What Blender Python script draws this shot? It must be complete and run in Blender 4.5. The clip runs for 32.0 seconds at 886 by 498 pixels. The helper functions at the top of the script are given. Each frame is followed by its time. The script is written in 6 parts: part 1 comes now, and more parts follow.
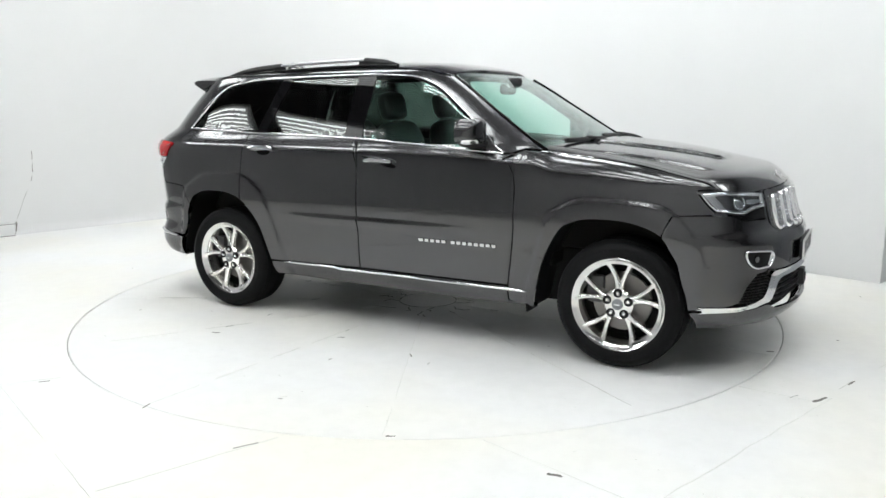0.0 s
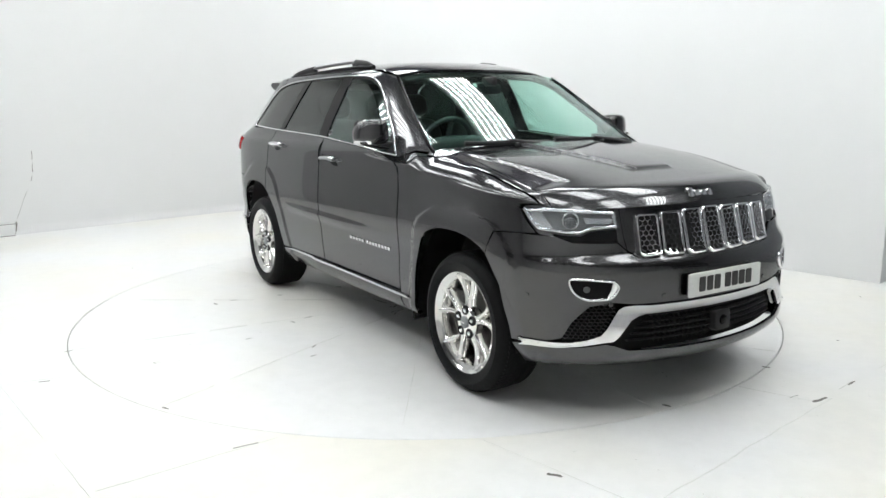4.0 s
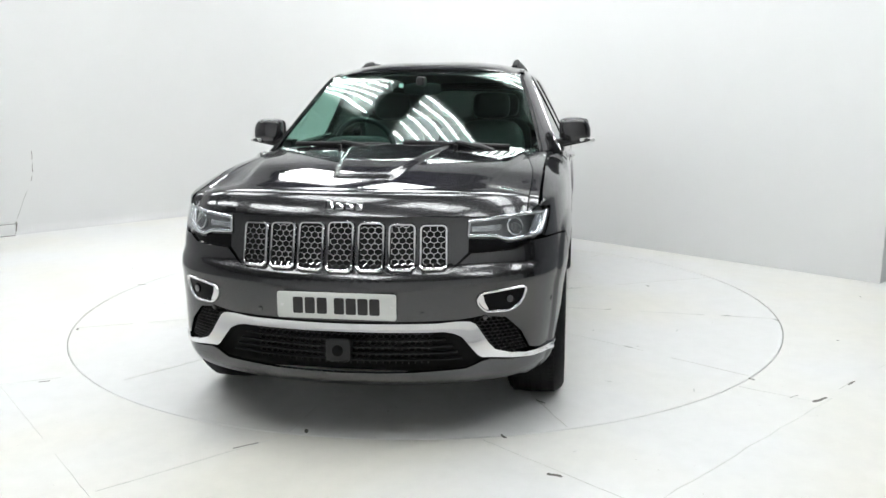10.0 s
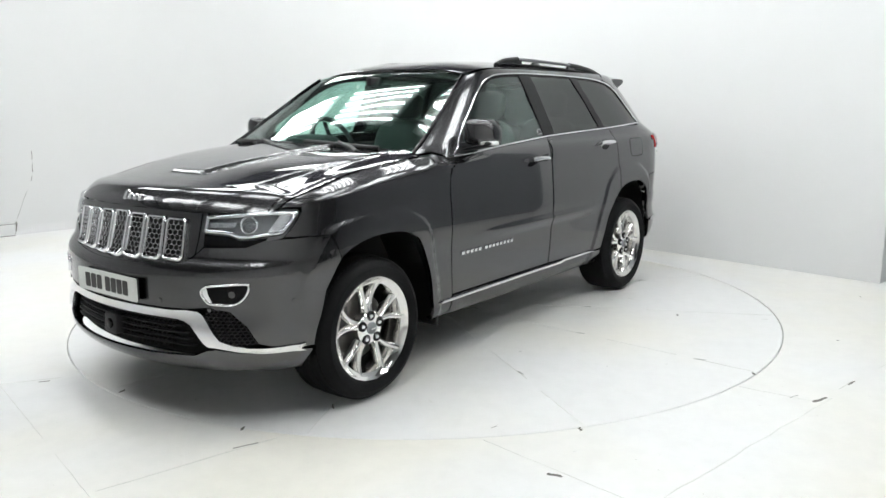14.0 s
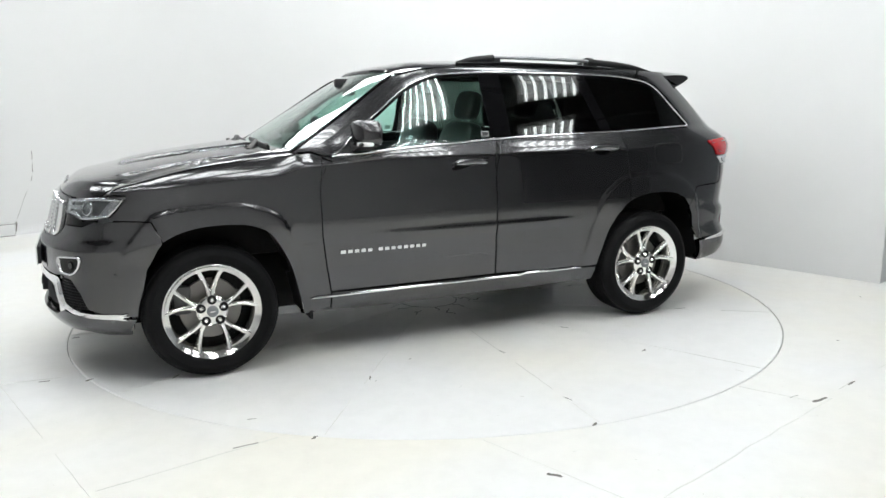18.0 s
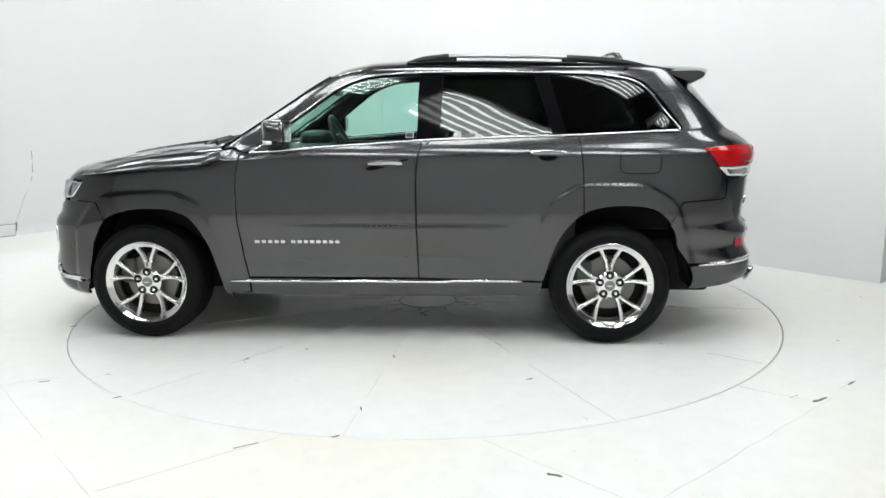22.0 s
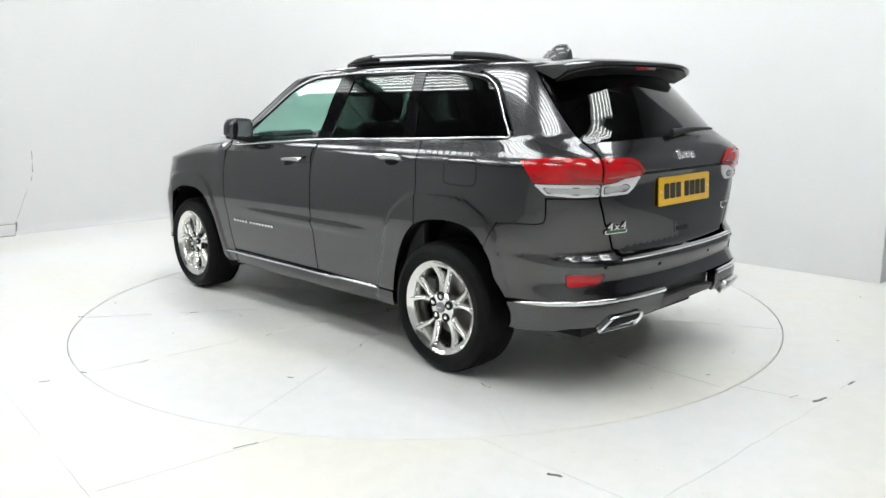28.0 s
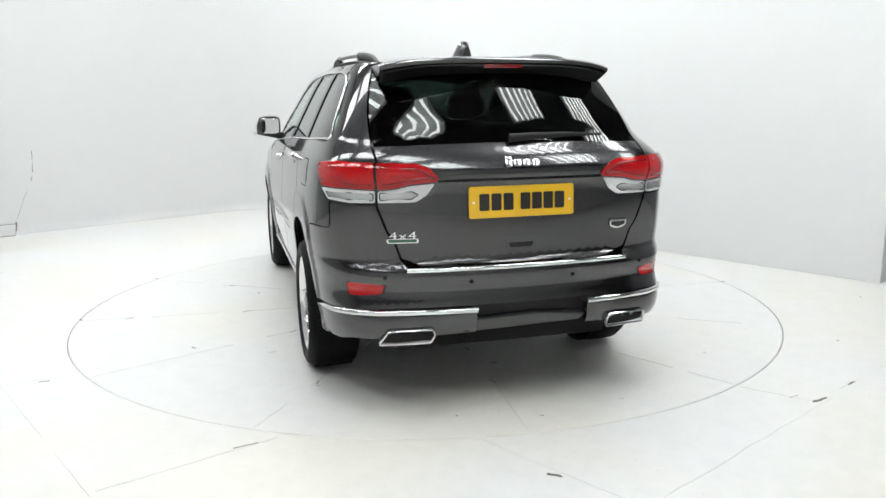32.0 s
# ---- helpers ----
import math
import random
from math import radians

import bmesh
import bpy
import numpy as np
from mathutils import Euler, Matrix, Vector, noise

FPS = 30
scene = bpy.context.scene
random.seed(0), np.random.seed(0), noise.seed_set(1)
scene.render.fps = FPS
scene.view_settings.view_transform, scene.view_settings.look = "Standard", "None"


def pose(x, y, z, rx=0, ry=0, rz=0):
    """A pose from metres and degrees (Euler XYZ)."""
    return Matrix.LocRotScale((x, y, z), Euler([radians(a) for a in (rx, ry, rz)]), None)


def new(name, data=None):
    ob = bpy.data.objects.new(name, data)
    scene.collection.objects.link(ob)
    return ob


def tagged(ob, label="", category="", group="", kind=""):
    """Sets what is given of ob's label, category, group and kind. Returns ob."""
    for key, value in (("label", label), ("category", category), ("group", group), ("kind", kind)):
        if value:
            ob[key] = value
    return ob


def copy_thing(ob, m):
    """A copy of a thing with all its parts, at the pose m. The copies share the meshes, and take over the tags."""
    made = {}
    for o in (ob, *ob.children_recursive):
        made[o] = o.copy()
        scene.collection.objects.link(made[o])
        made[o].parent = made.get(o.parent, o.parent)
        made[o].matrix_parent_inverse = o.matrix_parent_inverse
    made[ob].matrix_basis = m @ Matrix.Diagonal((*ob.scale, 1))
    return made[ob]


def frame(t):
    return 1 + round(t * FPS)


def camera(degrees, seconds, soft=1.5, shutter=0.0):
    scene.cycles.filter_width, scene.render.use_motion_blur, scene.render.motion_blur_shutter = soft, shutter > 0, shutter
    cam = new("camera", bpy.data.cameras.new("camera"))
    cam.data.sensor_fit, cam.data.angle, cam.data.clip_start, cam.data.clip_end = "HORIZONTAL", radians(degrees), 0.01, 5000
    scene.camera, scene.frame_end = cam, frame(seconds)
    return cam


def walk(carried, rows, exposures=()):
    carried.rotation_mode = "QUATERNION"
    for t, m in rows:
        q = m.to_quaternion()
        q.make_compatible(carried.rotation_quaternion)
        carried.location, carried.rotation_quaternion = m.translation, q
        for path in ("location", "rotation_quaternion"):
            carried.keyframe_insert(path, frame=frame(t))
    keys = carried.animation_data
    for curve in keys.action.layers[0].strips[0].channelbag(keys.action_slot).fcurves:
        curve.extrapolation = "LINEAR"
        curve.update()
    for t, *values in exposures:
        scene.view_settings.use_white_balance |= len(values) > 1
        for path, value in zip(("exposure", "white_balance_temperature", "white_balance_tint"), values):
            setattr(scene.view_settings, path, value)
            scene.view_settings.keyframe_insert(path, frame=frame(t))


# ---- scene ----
cam = camera(59.77, 32.0)
CAM = pose(0, -5.699, 1.4722, 90 - 10.714, 0, -1.176) @ pose(0, 0, 0, 0, 0, -0.475)
walk(cam, [(0, CAM), (32, CAM)])

# ---- world, exposure ----
scene.view_settings.exposure = 0.0
world = bpy.data.worlds.new("studio_world")
scene.world = world
world.use_nodes = True
world.node_tree.nodes["Background"].inputs[0].default_value = (0.9, 0.95, 1.0, 1)
world.node_tree.nodes["Background"].inputs[1].default_value = 0.05

TURN_0, TURN_RATE = -30.801, -7.0091      # heading of the car at the start, degrees a second
CAR_X, CAR_Y = 0.2509, 0.1001             # the car's middle, off the turntable's centre
R_TABLE = 2.4815
TUBE = 16.8


# ---- materials ----
def mat(name):
    m = bpy.data.materials.new(name)
    m.use_nodes = True
    nt = m.node_tree
    return m, nt, nt.nodes["Principled BSDF"]


def node(nt, kind, **inputs):
    n = nt.nodes.new(kind)
    for k, v in inputs.items():
        n.inputs[k.replace("_", " ")].default_value = v
    return n


def simple(name, col, rough=0.5, metal=0.0, coat=0.0, grain=0.0, scale=40.0, bump=0.0, spec=0.5, var=0.0):
    """A principled material with a fine noise in colour, gloss and relief."""
    m, nt, b = mat(name)
    b.inputs["Base Color"].default_value = (*col, 1)
    b.inputs["Roughness"].default_value = rough
    b.inputs["Metallic"].default_value = metal
    b.inputs["Coat Weight"].default_value = coat
    b.inputs["Coat Roughness"].default_value = 0.02
    b.inputs["Specular IOR Level"].default_value = spec
    if grain or bump or var:
        tc = nt.nodes.new("ShaderNodeTexCoord")
        nz = node(nt, "ShaderNodeTexNoise", Scale=scale, Detail=4.0)
        nt.links.new(tc.outputs["Object"], nz.inputs["Vector"])
        if var:
            nz2 = node(nt, "ShaderNodeTexNoise", Scale=scale / 14, Detail=3.0)
            nt.links.new(tc.outputs["Object"], nz2.inputs["Vector"])
            mx = nt.nodes.new("ShaderNodeMix")
            mx.data_type = "RGBA"
            mx.inputs[6].default_value = (*[c * (1 - var) for c in col], 1)
            mx.inputs[7].default_value = (*[min(1, c * (1 + var)) for c in col], 1)
            nt.links.new(nz2.outputs[0], mx.inputs[0])
            nt.links.new(mx.outputs[2], b.inputs["Base Color"])
        if grain:
            mr = node(nt, "ShaderNodeMapRange")
            mr.inputs["To Min"].default_value = max(0.0, rough - grain)
            mr.inputs["To Max"].default_value = min(1.0, rough + grain)
            nt.links.new(nz.outputs[0], mr.inputs[0])
            nt.links.new(mr.outputs[0], b.inputs["Roughness"])
        if bump:
            bp = node(nt, "ShaderNodeBump", Strength=bump, Distance=0.002)
            nt.links.new(nz.outputs[0], bp.inputs["Height"])
            nt.links.new(bp.outputs[0], b.inputs["Normal"])
    return m


def paint_material():
    """Dark grey metallic lacquer: flakes under a clear coat."""
    m, nt, b = mat("grey_metallic_paint")
    tc = nt.nodes.new("ShaderNodeTexCoord")
    vor = node(nt, "ShaderNodeTexVoronoi", Scale=1400.0)
    nt.links.new(tc.outputs["Object"], vor.inputs["Vector"])
    ramp = nt.nodes.new("ShaderNodeValToRGB")
    ramp.color_ramp.elements[0].color = (0.041, 0.0404, 0.0424, 1)
    ramp.color_ramp.elements[1].color = (0.088, 0.0868, 0.0910, 1)
    nt.links.new(vor.outputs["Color"], ramp.inputs[0])
    nt.links.new(ramp.outputs[0], b.inputs["Base Color"])
    b.inputs["Metallic"].default_value = 1.0
    b.inputs["Roughness"].default_value = 0.26
    b.inputs["Specular Tint"].default_value = (0.30, 0.30, 0.31, 1)
    b.inputs["Coat IOR"].default_value = 1.6
    b.inputs["Coat Weight"].default_value = 1.0
    b.inputs["Coat Roughness"].default_value = 0.015
    nz = node(nt, "ShaderNodeTexNoise", Scale=260.0, Detail=1.0)
    nt.links.new(tc.outputs["Object"], nz.inputs["Vector"])
    bp = node(nt, "ShaderNodeBump", Strength=0.02, Distance=0.0005)
    nt.links.new(nz.outputs[0], bp.inputs["Height"])
    nt.links.new(bp.outputs[0], b.inputs["Coat Normal"])
    return m


def glass_material(name, tint, gloss=1.0):
    """A tinted pane: light goes straight through, the surface mirrors by Fresnel."""
    m = bpy.data.materials.new(name)
    m.use_nodes = True
    nt = m.node_tree
    nt.nodes.clear()
    out = nt.nodes.new("ShaderNodeOutputMaterial")
    tr = nt.nodes.new("ShaderNodeBsdfTransparent")
    tr.inputs[0].default_value = (*tint, 1)
    gl = nt.nodes.new("ShaderNodeBsdfGlossy")
    gl.inputs["Roughness"].default_value = 0.0
    gl.inputs[0].default_value = (gloss, gloss, gloss, 1)
    lw = node(nt, "ShaderNodeLayerWeight", Blend=0.5)
    pw = nt.nodes.new("ShaderNodeMath")
    pw.operation = "POWER"
    pw.inputs[1].default_value = 5.0
    nt.links.new(lw.outputs["Facing"], pw.inputs[0])
    fr = nt.nodes.new("ShaderNodeMath")
    fr.operation = "MULTIPLY_ADD"
    fr.inputs[1].default_value, fr.inputs[2].default_value = 0.92, 0.038
    nt.links.new(pw.outputs[0], fr.inputs[0])
    mx = nt.nodes.new("ShaderNodeMixShader")
    nt.links.new(fr.outputs[0], mx.inputs[0])
    nt.links.new(tr.outputs[0], mx.inputs[1])
    nt.links.new(gl.outputs[0], mx.inputs[2])
    nt.links.new(mx.outputs[0], out.inputs[0])
    return m


def glow(name, col, strength):
    m, nt, b = mat(name)
    b.inputs["Base Color"].default_value = (*col, 1)
    b.inputs["Emission Color"].default_value = (*col, 1)
    b.inputs["Emission Strength"].default_value = strength
    return m


def white_floor_material(name, seed):
    """White floor paint with scuffs, yellowed patches and hair cracks."""
    m, nt, b = mat(name)
    tc = nt.nodes.new("ShaderNodeTexCoord")
    mp = nt.nodes.new("ShaderNodeMapping")
    mp.inputs["Location"].default_value = (seed, seed * 0.7, 0)
    nt.links.new(tc.outputs["Object"], mp.inputs[0])
    big = node(nt, "ShaderNodeTexNoise", Scale=0.55, Detail=3.0)
    fine = node(nt, "ShaderNodeTexNoise", Scale=9.0, Detail=6.0, Roughness=0.6)
    spot = node(nt, "ShaderNodeTexNoise", Scale=45.0, Detail=3.0)
    for n in (big, fine, spot):
        nt.links.new(mp.outputs[0], n.inputs["Vector"])
    r1 = nt.nodes.new("ShaderNodeValToRGB")
    r1.color_ramp.elements[0].position, r1.color_ramp.elements[0].color = 0.40, (0.76, 0.76, 0.76, 1)
    r1.color_ramp.elements[1].position, r1.color_ramp.elements[1].color = 0.66, (0.77, 0.75, 0.69, 1)
    nt.links.new(big.outputs[0], r1.inputs[0])
    r2 = nt.nodes.new("ShaderNodeValToRGB")
    r2.color_ramp.elements[0].position, r2.color_ramp.elements[0].color = 0.3, (0.95, 0.95, 0.95, 1)
    r2.color_ramp.elements[1].position, r2.color_ramp.elements[1].color = 0.6, (1, 1, 1, 1)
    nt.links.new(fine.outputs[0], r2.inputs[0])
    r3 = nt.nodes.new("ShaderNodeValToRGB")
    r3.color_ramp.elements[0].position, r3.color_ramp.elements[0].color = 0.20, (0.55, 0.54, 0.5, 1)
    r3.color_ramp.elements[1].position, r3.color_ramp.elements[1].color = 0.27, (1, 1, 1, 1)
    nt.links.new(spot.outputs[0], r3.inputs[0])
    m1 = nt.nodes.new("ShaderNodeMix")
    m1.data_type, m1.blend_type = "RGBA", "MULTIPLY"
    m1.inputs[0].default_value = 1.0
    nt.links.new(r1.outputs[0], m1.inputs[6])
    nt.links.new(r2.outputs[0], m1.inputs[7])
    m2 = nt.nodes.new("ShaderNodeMix")
    m2.data_type, m2.blend_type = "RGBA", "MULTIPLY"
    m2.inputs[0].default_value = 1.0
    nt.links.new(m1.outputs[2], m2.inputs[6])
    nt.links.new(r3.outputs[0], m2.inputs[7])
    nt.links.new(m2.outputs[2], b.inputs["Base Color"])
    mr = node(nt, "ShaderNodeMapRange")
    mr.inputs["To Min"].default_value, mr.inputs["To Max"].default_value = 0.28, 0.5
    nt.links.new(fine.outputs[0], mr.inputs[0])
    nt.links.new(mr.outputs[0], b.inputs["Roughness"])
    bp = node(nt, "ShaderNodeBump", Strength=0.08, Distance=0.002)
    nt.links.new(fine.outputs[0], bp.inputs["Height"])
    nt.links.new(bp.outputs[0], b.inputs["Normal"])
    return m


PAINT = paint_material()
CHROME = simple("chrome", (0.80, 0.80, 0.81), 0.06, 1.0, grain=0.03, scale=300)
ALLOY = simple("polished_alloy", (0.82, 0.81, 0.79), 0.13, 1.0, grain=0.06, scale=120, bump=0.02)
SATIN = simple("satin_grey_metal", (0.30, 0.30, 0.31), 0.34, 1.0, grain=0.06, scale=200)
DARK_ALLOY = simple("dark_alloy", (0.10, 0.10, 0.10), 0.45, 0.7, grain=0.1)
STEEL = simple("brake_disc_steel", (0.22, 0.21, 0.20), 0.42, 1.0, grain=0.1, scale=90)
RUBBER = simple("tyre_rubber", (0.006, 0.006, 0.0065), 0.6, grain=0.12, scale=60, bump=0.12, var=0.3, spec=0.14)
PLASTIC = simple("black_plastic", (0.012, 0.012, 0.013), 0.45, spec=0.35, grain=0.1, scale=220, bump=0.06, var=0.15)
GLOSS_BLACK = simple("gloss_black", (0.004, 0.004, 0.0045), 0.05, spec=0.12, grain=0.02)
VOID = simple("underbody_and_shade_black", (0.007, 0.007, 0.007), 0.9, var=0.4)
CLOTH = simple("black_leather", (0.020, 0.019, 0.019), 0.5, grain=0.12, scale=150, bump=0.15, var=0.2)
DASH = simple("dashboard_plastic", (0.022, 0.022, 0.024), 0.6, grain=0.1, scale=180, bump=0.1, var=0.2)
TAN = simple("wood_trim", (0.20, 0.085, 0.03), 0.3, coat=0.5, grain=0.1, scale=30, var=0.35)
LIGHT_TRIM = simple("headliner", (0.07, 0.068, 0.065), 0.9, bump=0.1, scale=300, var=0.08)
RED_LENS = simple("red_lens", (0.46, 0.005, 0.008), 0.10, coat=0.6, grain=0.04, var=0.3, scale=110, spec=0.3)
DEEP_RED = simple("dark_red_lens", (0.20, 0.004, 0.006), 0.12, coat=1.0, grain=0.03, var=0.2, scale=60)
CLEAR_LENS = simple("silver_reflector", (0.62, 0.63, 0.64), 0.16, 0.85, coat=1.0, grain=0.08, scale=25, bump=0.3)
PLATE_W = simple("white_plate", (0.66, 0.67, 0.65), 0.35, coat=0.3, grain=0.05, var=0.04)
PLATE_Y = simple("yellow_plate", (0.80, 0.47, 0.02), 0.35, coat=0.3, grain=0.05, var=0.05)
INK = simple("plate_ink", (0.02, 0.018, 0.018), 0.4, grain=0.05)
GREEN_INK = simple("green_badge_enamel", (0.02, 0.10, 0.05), 0.3, grain=0.05)
STICKER = simple("white_sticker", (0.7, 0.7, 0.7), 0.5, grain=0.05)
GLASS = glass_material("clear_green_glass", (0.82, 0.95, 0.91))
WSCREEN = glass_material("windscreen_glass", (0.80, 0.945, 0.90))
PRIVACY = glass_material("dark_privacy_glass", (0.27, 0.31, 0.29))
REAR_TINT = glass_material("black_tinted_glass", (0.15, 0.17, 0.16))
LENS = glass_material("lamp_cover", (0.93, 0.94, 0.95))
MIRROR = simple("mirror_glass", (0.85, 0.85, 0.86), 0.01, 1.0)
FLOOR_M = white_floor_material("white_floor_paint", 3.1)
TABLE_M = white_floor_material("white_turntable_paint", 11.7)
WALL_M = simple("white_wall_paint", (0.64, 0.64, 0.642), 0.75, grain=0.1, scale=6, bump=0.05, var=0.02)
WALL_G = simple("grey_white_wall_paint", (0.636, 0.638, 0.642), 0.75, grain=0.1, scale=6, bump=0.05, var=0.02)
CEIL_M = simple("grey_roof_sheet", (0.10, 0.10, 0.105), 0.7, grain=0.1, scale=4, var=0.1)
BACK_M = simple("grey_back_wall", (0.64, 0.64, 0.64), 0.8, grain=0.1, scale=4, var=0.1)
SIDE_M = simple("grey_side_wall", (0.40, 0.40, 0.405), 0.8, grain=0.1, scale=4, var=0.1)
CRACK_M = simple("dirt_in_crack", (0.16, 0.155, 0.14), 0.9, grain=0.05, scale=70, var=0.4)
LENS_GREY = simple("projector_glass", (0.09, 0.095, 0.10), 0.06, coat=1.0, grain=0.02)
BOWL_M = simple("headlamp_bowl", (0.28, 0.285, 0.29), 0.35, 0.8, grain=0.08, scale=40, bump=0.2, var=0.3)
JOINT_M = simple("floor_joint_dirt", (0.69, 0.69, 0.66), 0.9, grain=0.05, scale=30, var=0.25)
EDGE_M = simple("turntable_gap_dirt", (0.34, 0.34, 0.32), 0.9, grain=0.05, scale=30, var=0.35)
DOOR_M = simple("grey_metal_frame", (0.30, 0.31, 0.33), 0.45, grain=0.1, var=0.08)
TUBE_M = glow("fluorescent_tube", (0.968, 1.0, 0.995), TUBE)


# ---- mesh helpers ----
def ob_from(name, bm, material, parent=None, smooth=30):
    me = bpy.data.meshes.new(name)
    bm.to_mesh(me)
    bm.free()
    me.materials.append(material)
    o = new(name, me)
    if smooth:
        me.polygons.foreach_set("use_smooth", [True] * len(me.polygons))
        me.set_sharp_from_angle(angle=radians(smooth))
    o.parent = parent
    return o


def part(name, bm, material, parent, label="", smooth=30):
    o = ob_from(name, bm, material, parent, smooth)
    if label:
        o["label"] = label
    return o


def box_bm(sx, sy, sz, at=(0, 0, 0), bevel=0.0, m=None, seg=2):
    bm = bmesh.new()
    bmesh.ops.create_cube(bm, size=1)
    bmesh.ops.scale(bm, vec=(sx, sy, sz), verts=bm.verts)
    if bevel:
        bmesh.ops.bevel(bm, geom=bm.edges[:], offset=bevel, segments=seg, affect="EDGES", profile=0.5)
    if m is not None:
        bmesh.ops.transform(bm, matrix=m, verts=bm.verts)
    bmesh.ops.translate(bm, vec=at, verts=bm.verts)
    return bm


def lathe(profile, seg=48, axis="Y", arc=360.0):
    """Turns (radius, height) pairs round an axis."""
    bm = bmesh.new()
    rings = []
    for k in range(seg):
        a = radians(arc) * k / seg
        ring = []
        for r, h in profile:
            c, s = r * math.cos(a), r * math.sin(a)
            ring.append(bm.verts.new({"Y": (c, h, s), "Z": (c, s, h), "X": (h, c, s)}[axis]))
        rings.append(ring)
    for k in range(seg):
        a, b = rings[k], rings[(k + 1) % seg]
        for i in range(len(profile) - 1):
            bm.faces.new((a[i], a[i + 1], b[i + 1], b[i]))
    bmesh.ops.remove_doubles(bm, verts=bm.verts, dist=1e-6)
    bmesh.ops.recalc_face_normals(bm, faces=bm.faces)
    return bm


def tube_bm(pts, radius, seg=8, closed=False, flat=None):
    """A round (or, with flat = (side, up) radii, oval) rod along points."""
    bm = bmesh.new()
    pts = [Vector(p) for p in pts]
    n = len(pts)
    rings = []
    for i, p in enumerate(pts):
        a = pts[i - 1] if (i or closed) else p
        b = pts[(i + 1) % n] if (i < n - 1 or closed) else p
        d = (b - a).normalized()
        up = Vector((0, 0, 1)) if abs(d.z) < 0.95 else Vector((1, 0, 0))
        side = d.cross(up).normalized()
        up = side.cross(d)
        r = radius[i] if isinstance(radius, (list, tuple)) else radius
        ra, rb = (r * flat[0], r * flat[1]) if flat else (r, r)
        rings.append([bm.verts.new(p + side * ra * math.cos(2 * math.pi * k / seg) + up * rb * math.sin(2 * math.pi * k / seg)) for k in range(seg)])
    for i in range(n if closed else n - 1):
        a, b = rings[i], rings[(i + 1) % n]
        for k in range(seg):
            bm.faces.new((a[k], a[(k + 1) % seg], b[(k + 1) % seg], b[k]))
    if not closed:
        bm.faces.new(rings[0][::-1])
        bm.faces.new(rings[-1])
    bmesh.ops.recalc_face_normals(bm, faces=bm.faces)
    return bm


def prism(poly, depth, m=None, bevel=0.0):
    """A flat polygon (x, y) with thickness, front face at z = depth."""
    bm = bmesh.new()
    lo = [bm.verts.new((x, y, 0)) for x, y in poly]
    hi = [bm.verts.new((x, y, depth)) for x, y in poly]
    bm.faces.new(lo[::-1])
    top = bm.faces.new(hi)
    n = len(poly)
    for i in range(n):
        bm.faces.new((lo[i], lo[(i + 1) % n], hi[(i + 1) % n], hi[i]))
    bmesh.ops.recalc_face_normals(bm, faces=bm.faces)
    if bevel:
        bmesh.ops.bevel(bm, geom=list(top.edges), offset=bevel, segments=2, affect="EDGES", profile=0.5)
    if m is not None:
        bmesh.ops.transform(bm, matrix=m, verts=bm.verts)
    return bm


def joined(bms):
    out = bmesh.new()
    for b in bms:
        me = bpy.data.meshes.new("tmp")
        b.to_mesh(me)
        b.free()
        out.from_mesh(me)
        bpy.data.meshes.remove(me)
    return out


def catmull(pts, n=6, closed=False):
    """A smooth line through points."""
    p = [np.array(q, float) for q in pts]
    out = []
    m = len(p)
    for i in range(m if closed else m - 1):
        a = p[(i - 1) % m] if (closed or i) else 2 * p[0] - p[1]
        b, c = p[i], p[(i + 1) % m]
        d = p[(i + 2) % m] if (closed or i < m - 2) else 2 * p[-1] - p[-2]
        for k in range(n):
            t = k / n
            out.append(tuple(0.5 * (2 * b + (c - a) * t + (2 * a - 5 * b + 4 * c - d) * t * t + (3 * b - a - 3 * c + d) * t ** 3)))
    if not closed:
        out.append(tuple(p[-1]))
    return out


import functools


# ---- the car's skin: one smooth surface, described by profiles over the height ----
class Prof:
    """A smooth curve with no overshoot through (z, value) pairs."""

    def __init__(self, *pairs):
        self.z = np.array([p[0] for p in pairs], float)
        self.v = np.array([p[1] for p in pairs], float)
        h = np.diff(self.z)
        d = np.diff(self.v) / h
        m = np.zeros(len(self.z))
        m[0], m[-1] = d[0], d[-1]
        for i in range(1, len(d)):
            if d[i - 1] * d[i] > 0:
                w1, w2 = 2 * h[i] + h[i - 1], h[i] + 2 * h[i - 1]
                m[i] = (w1 + w2) / (w1 / d[i - 1] + w2 / d[i])
        self.m = m

    def __call__(self, z):
        z = min(max(z, self.z[0]), self.z[-1])
        i = min(int(np.searchsorted(self.z, z, side="right")) - 1, len(self.z) - 2)
        h = self.z[i + 1] - self.z[i]
        t = (z - self.z[i]) / h
        return float((1 + 2 * t) * (1 - t) ** 2 * self.v[i] + t * (1 - t) ** 2 * h * self.m[i] + t * t * (3 - 2 * t) * self.v[i + 1] + t * t * (t - 1) * h * self.m[i + 1])


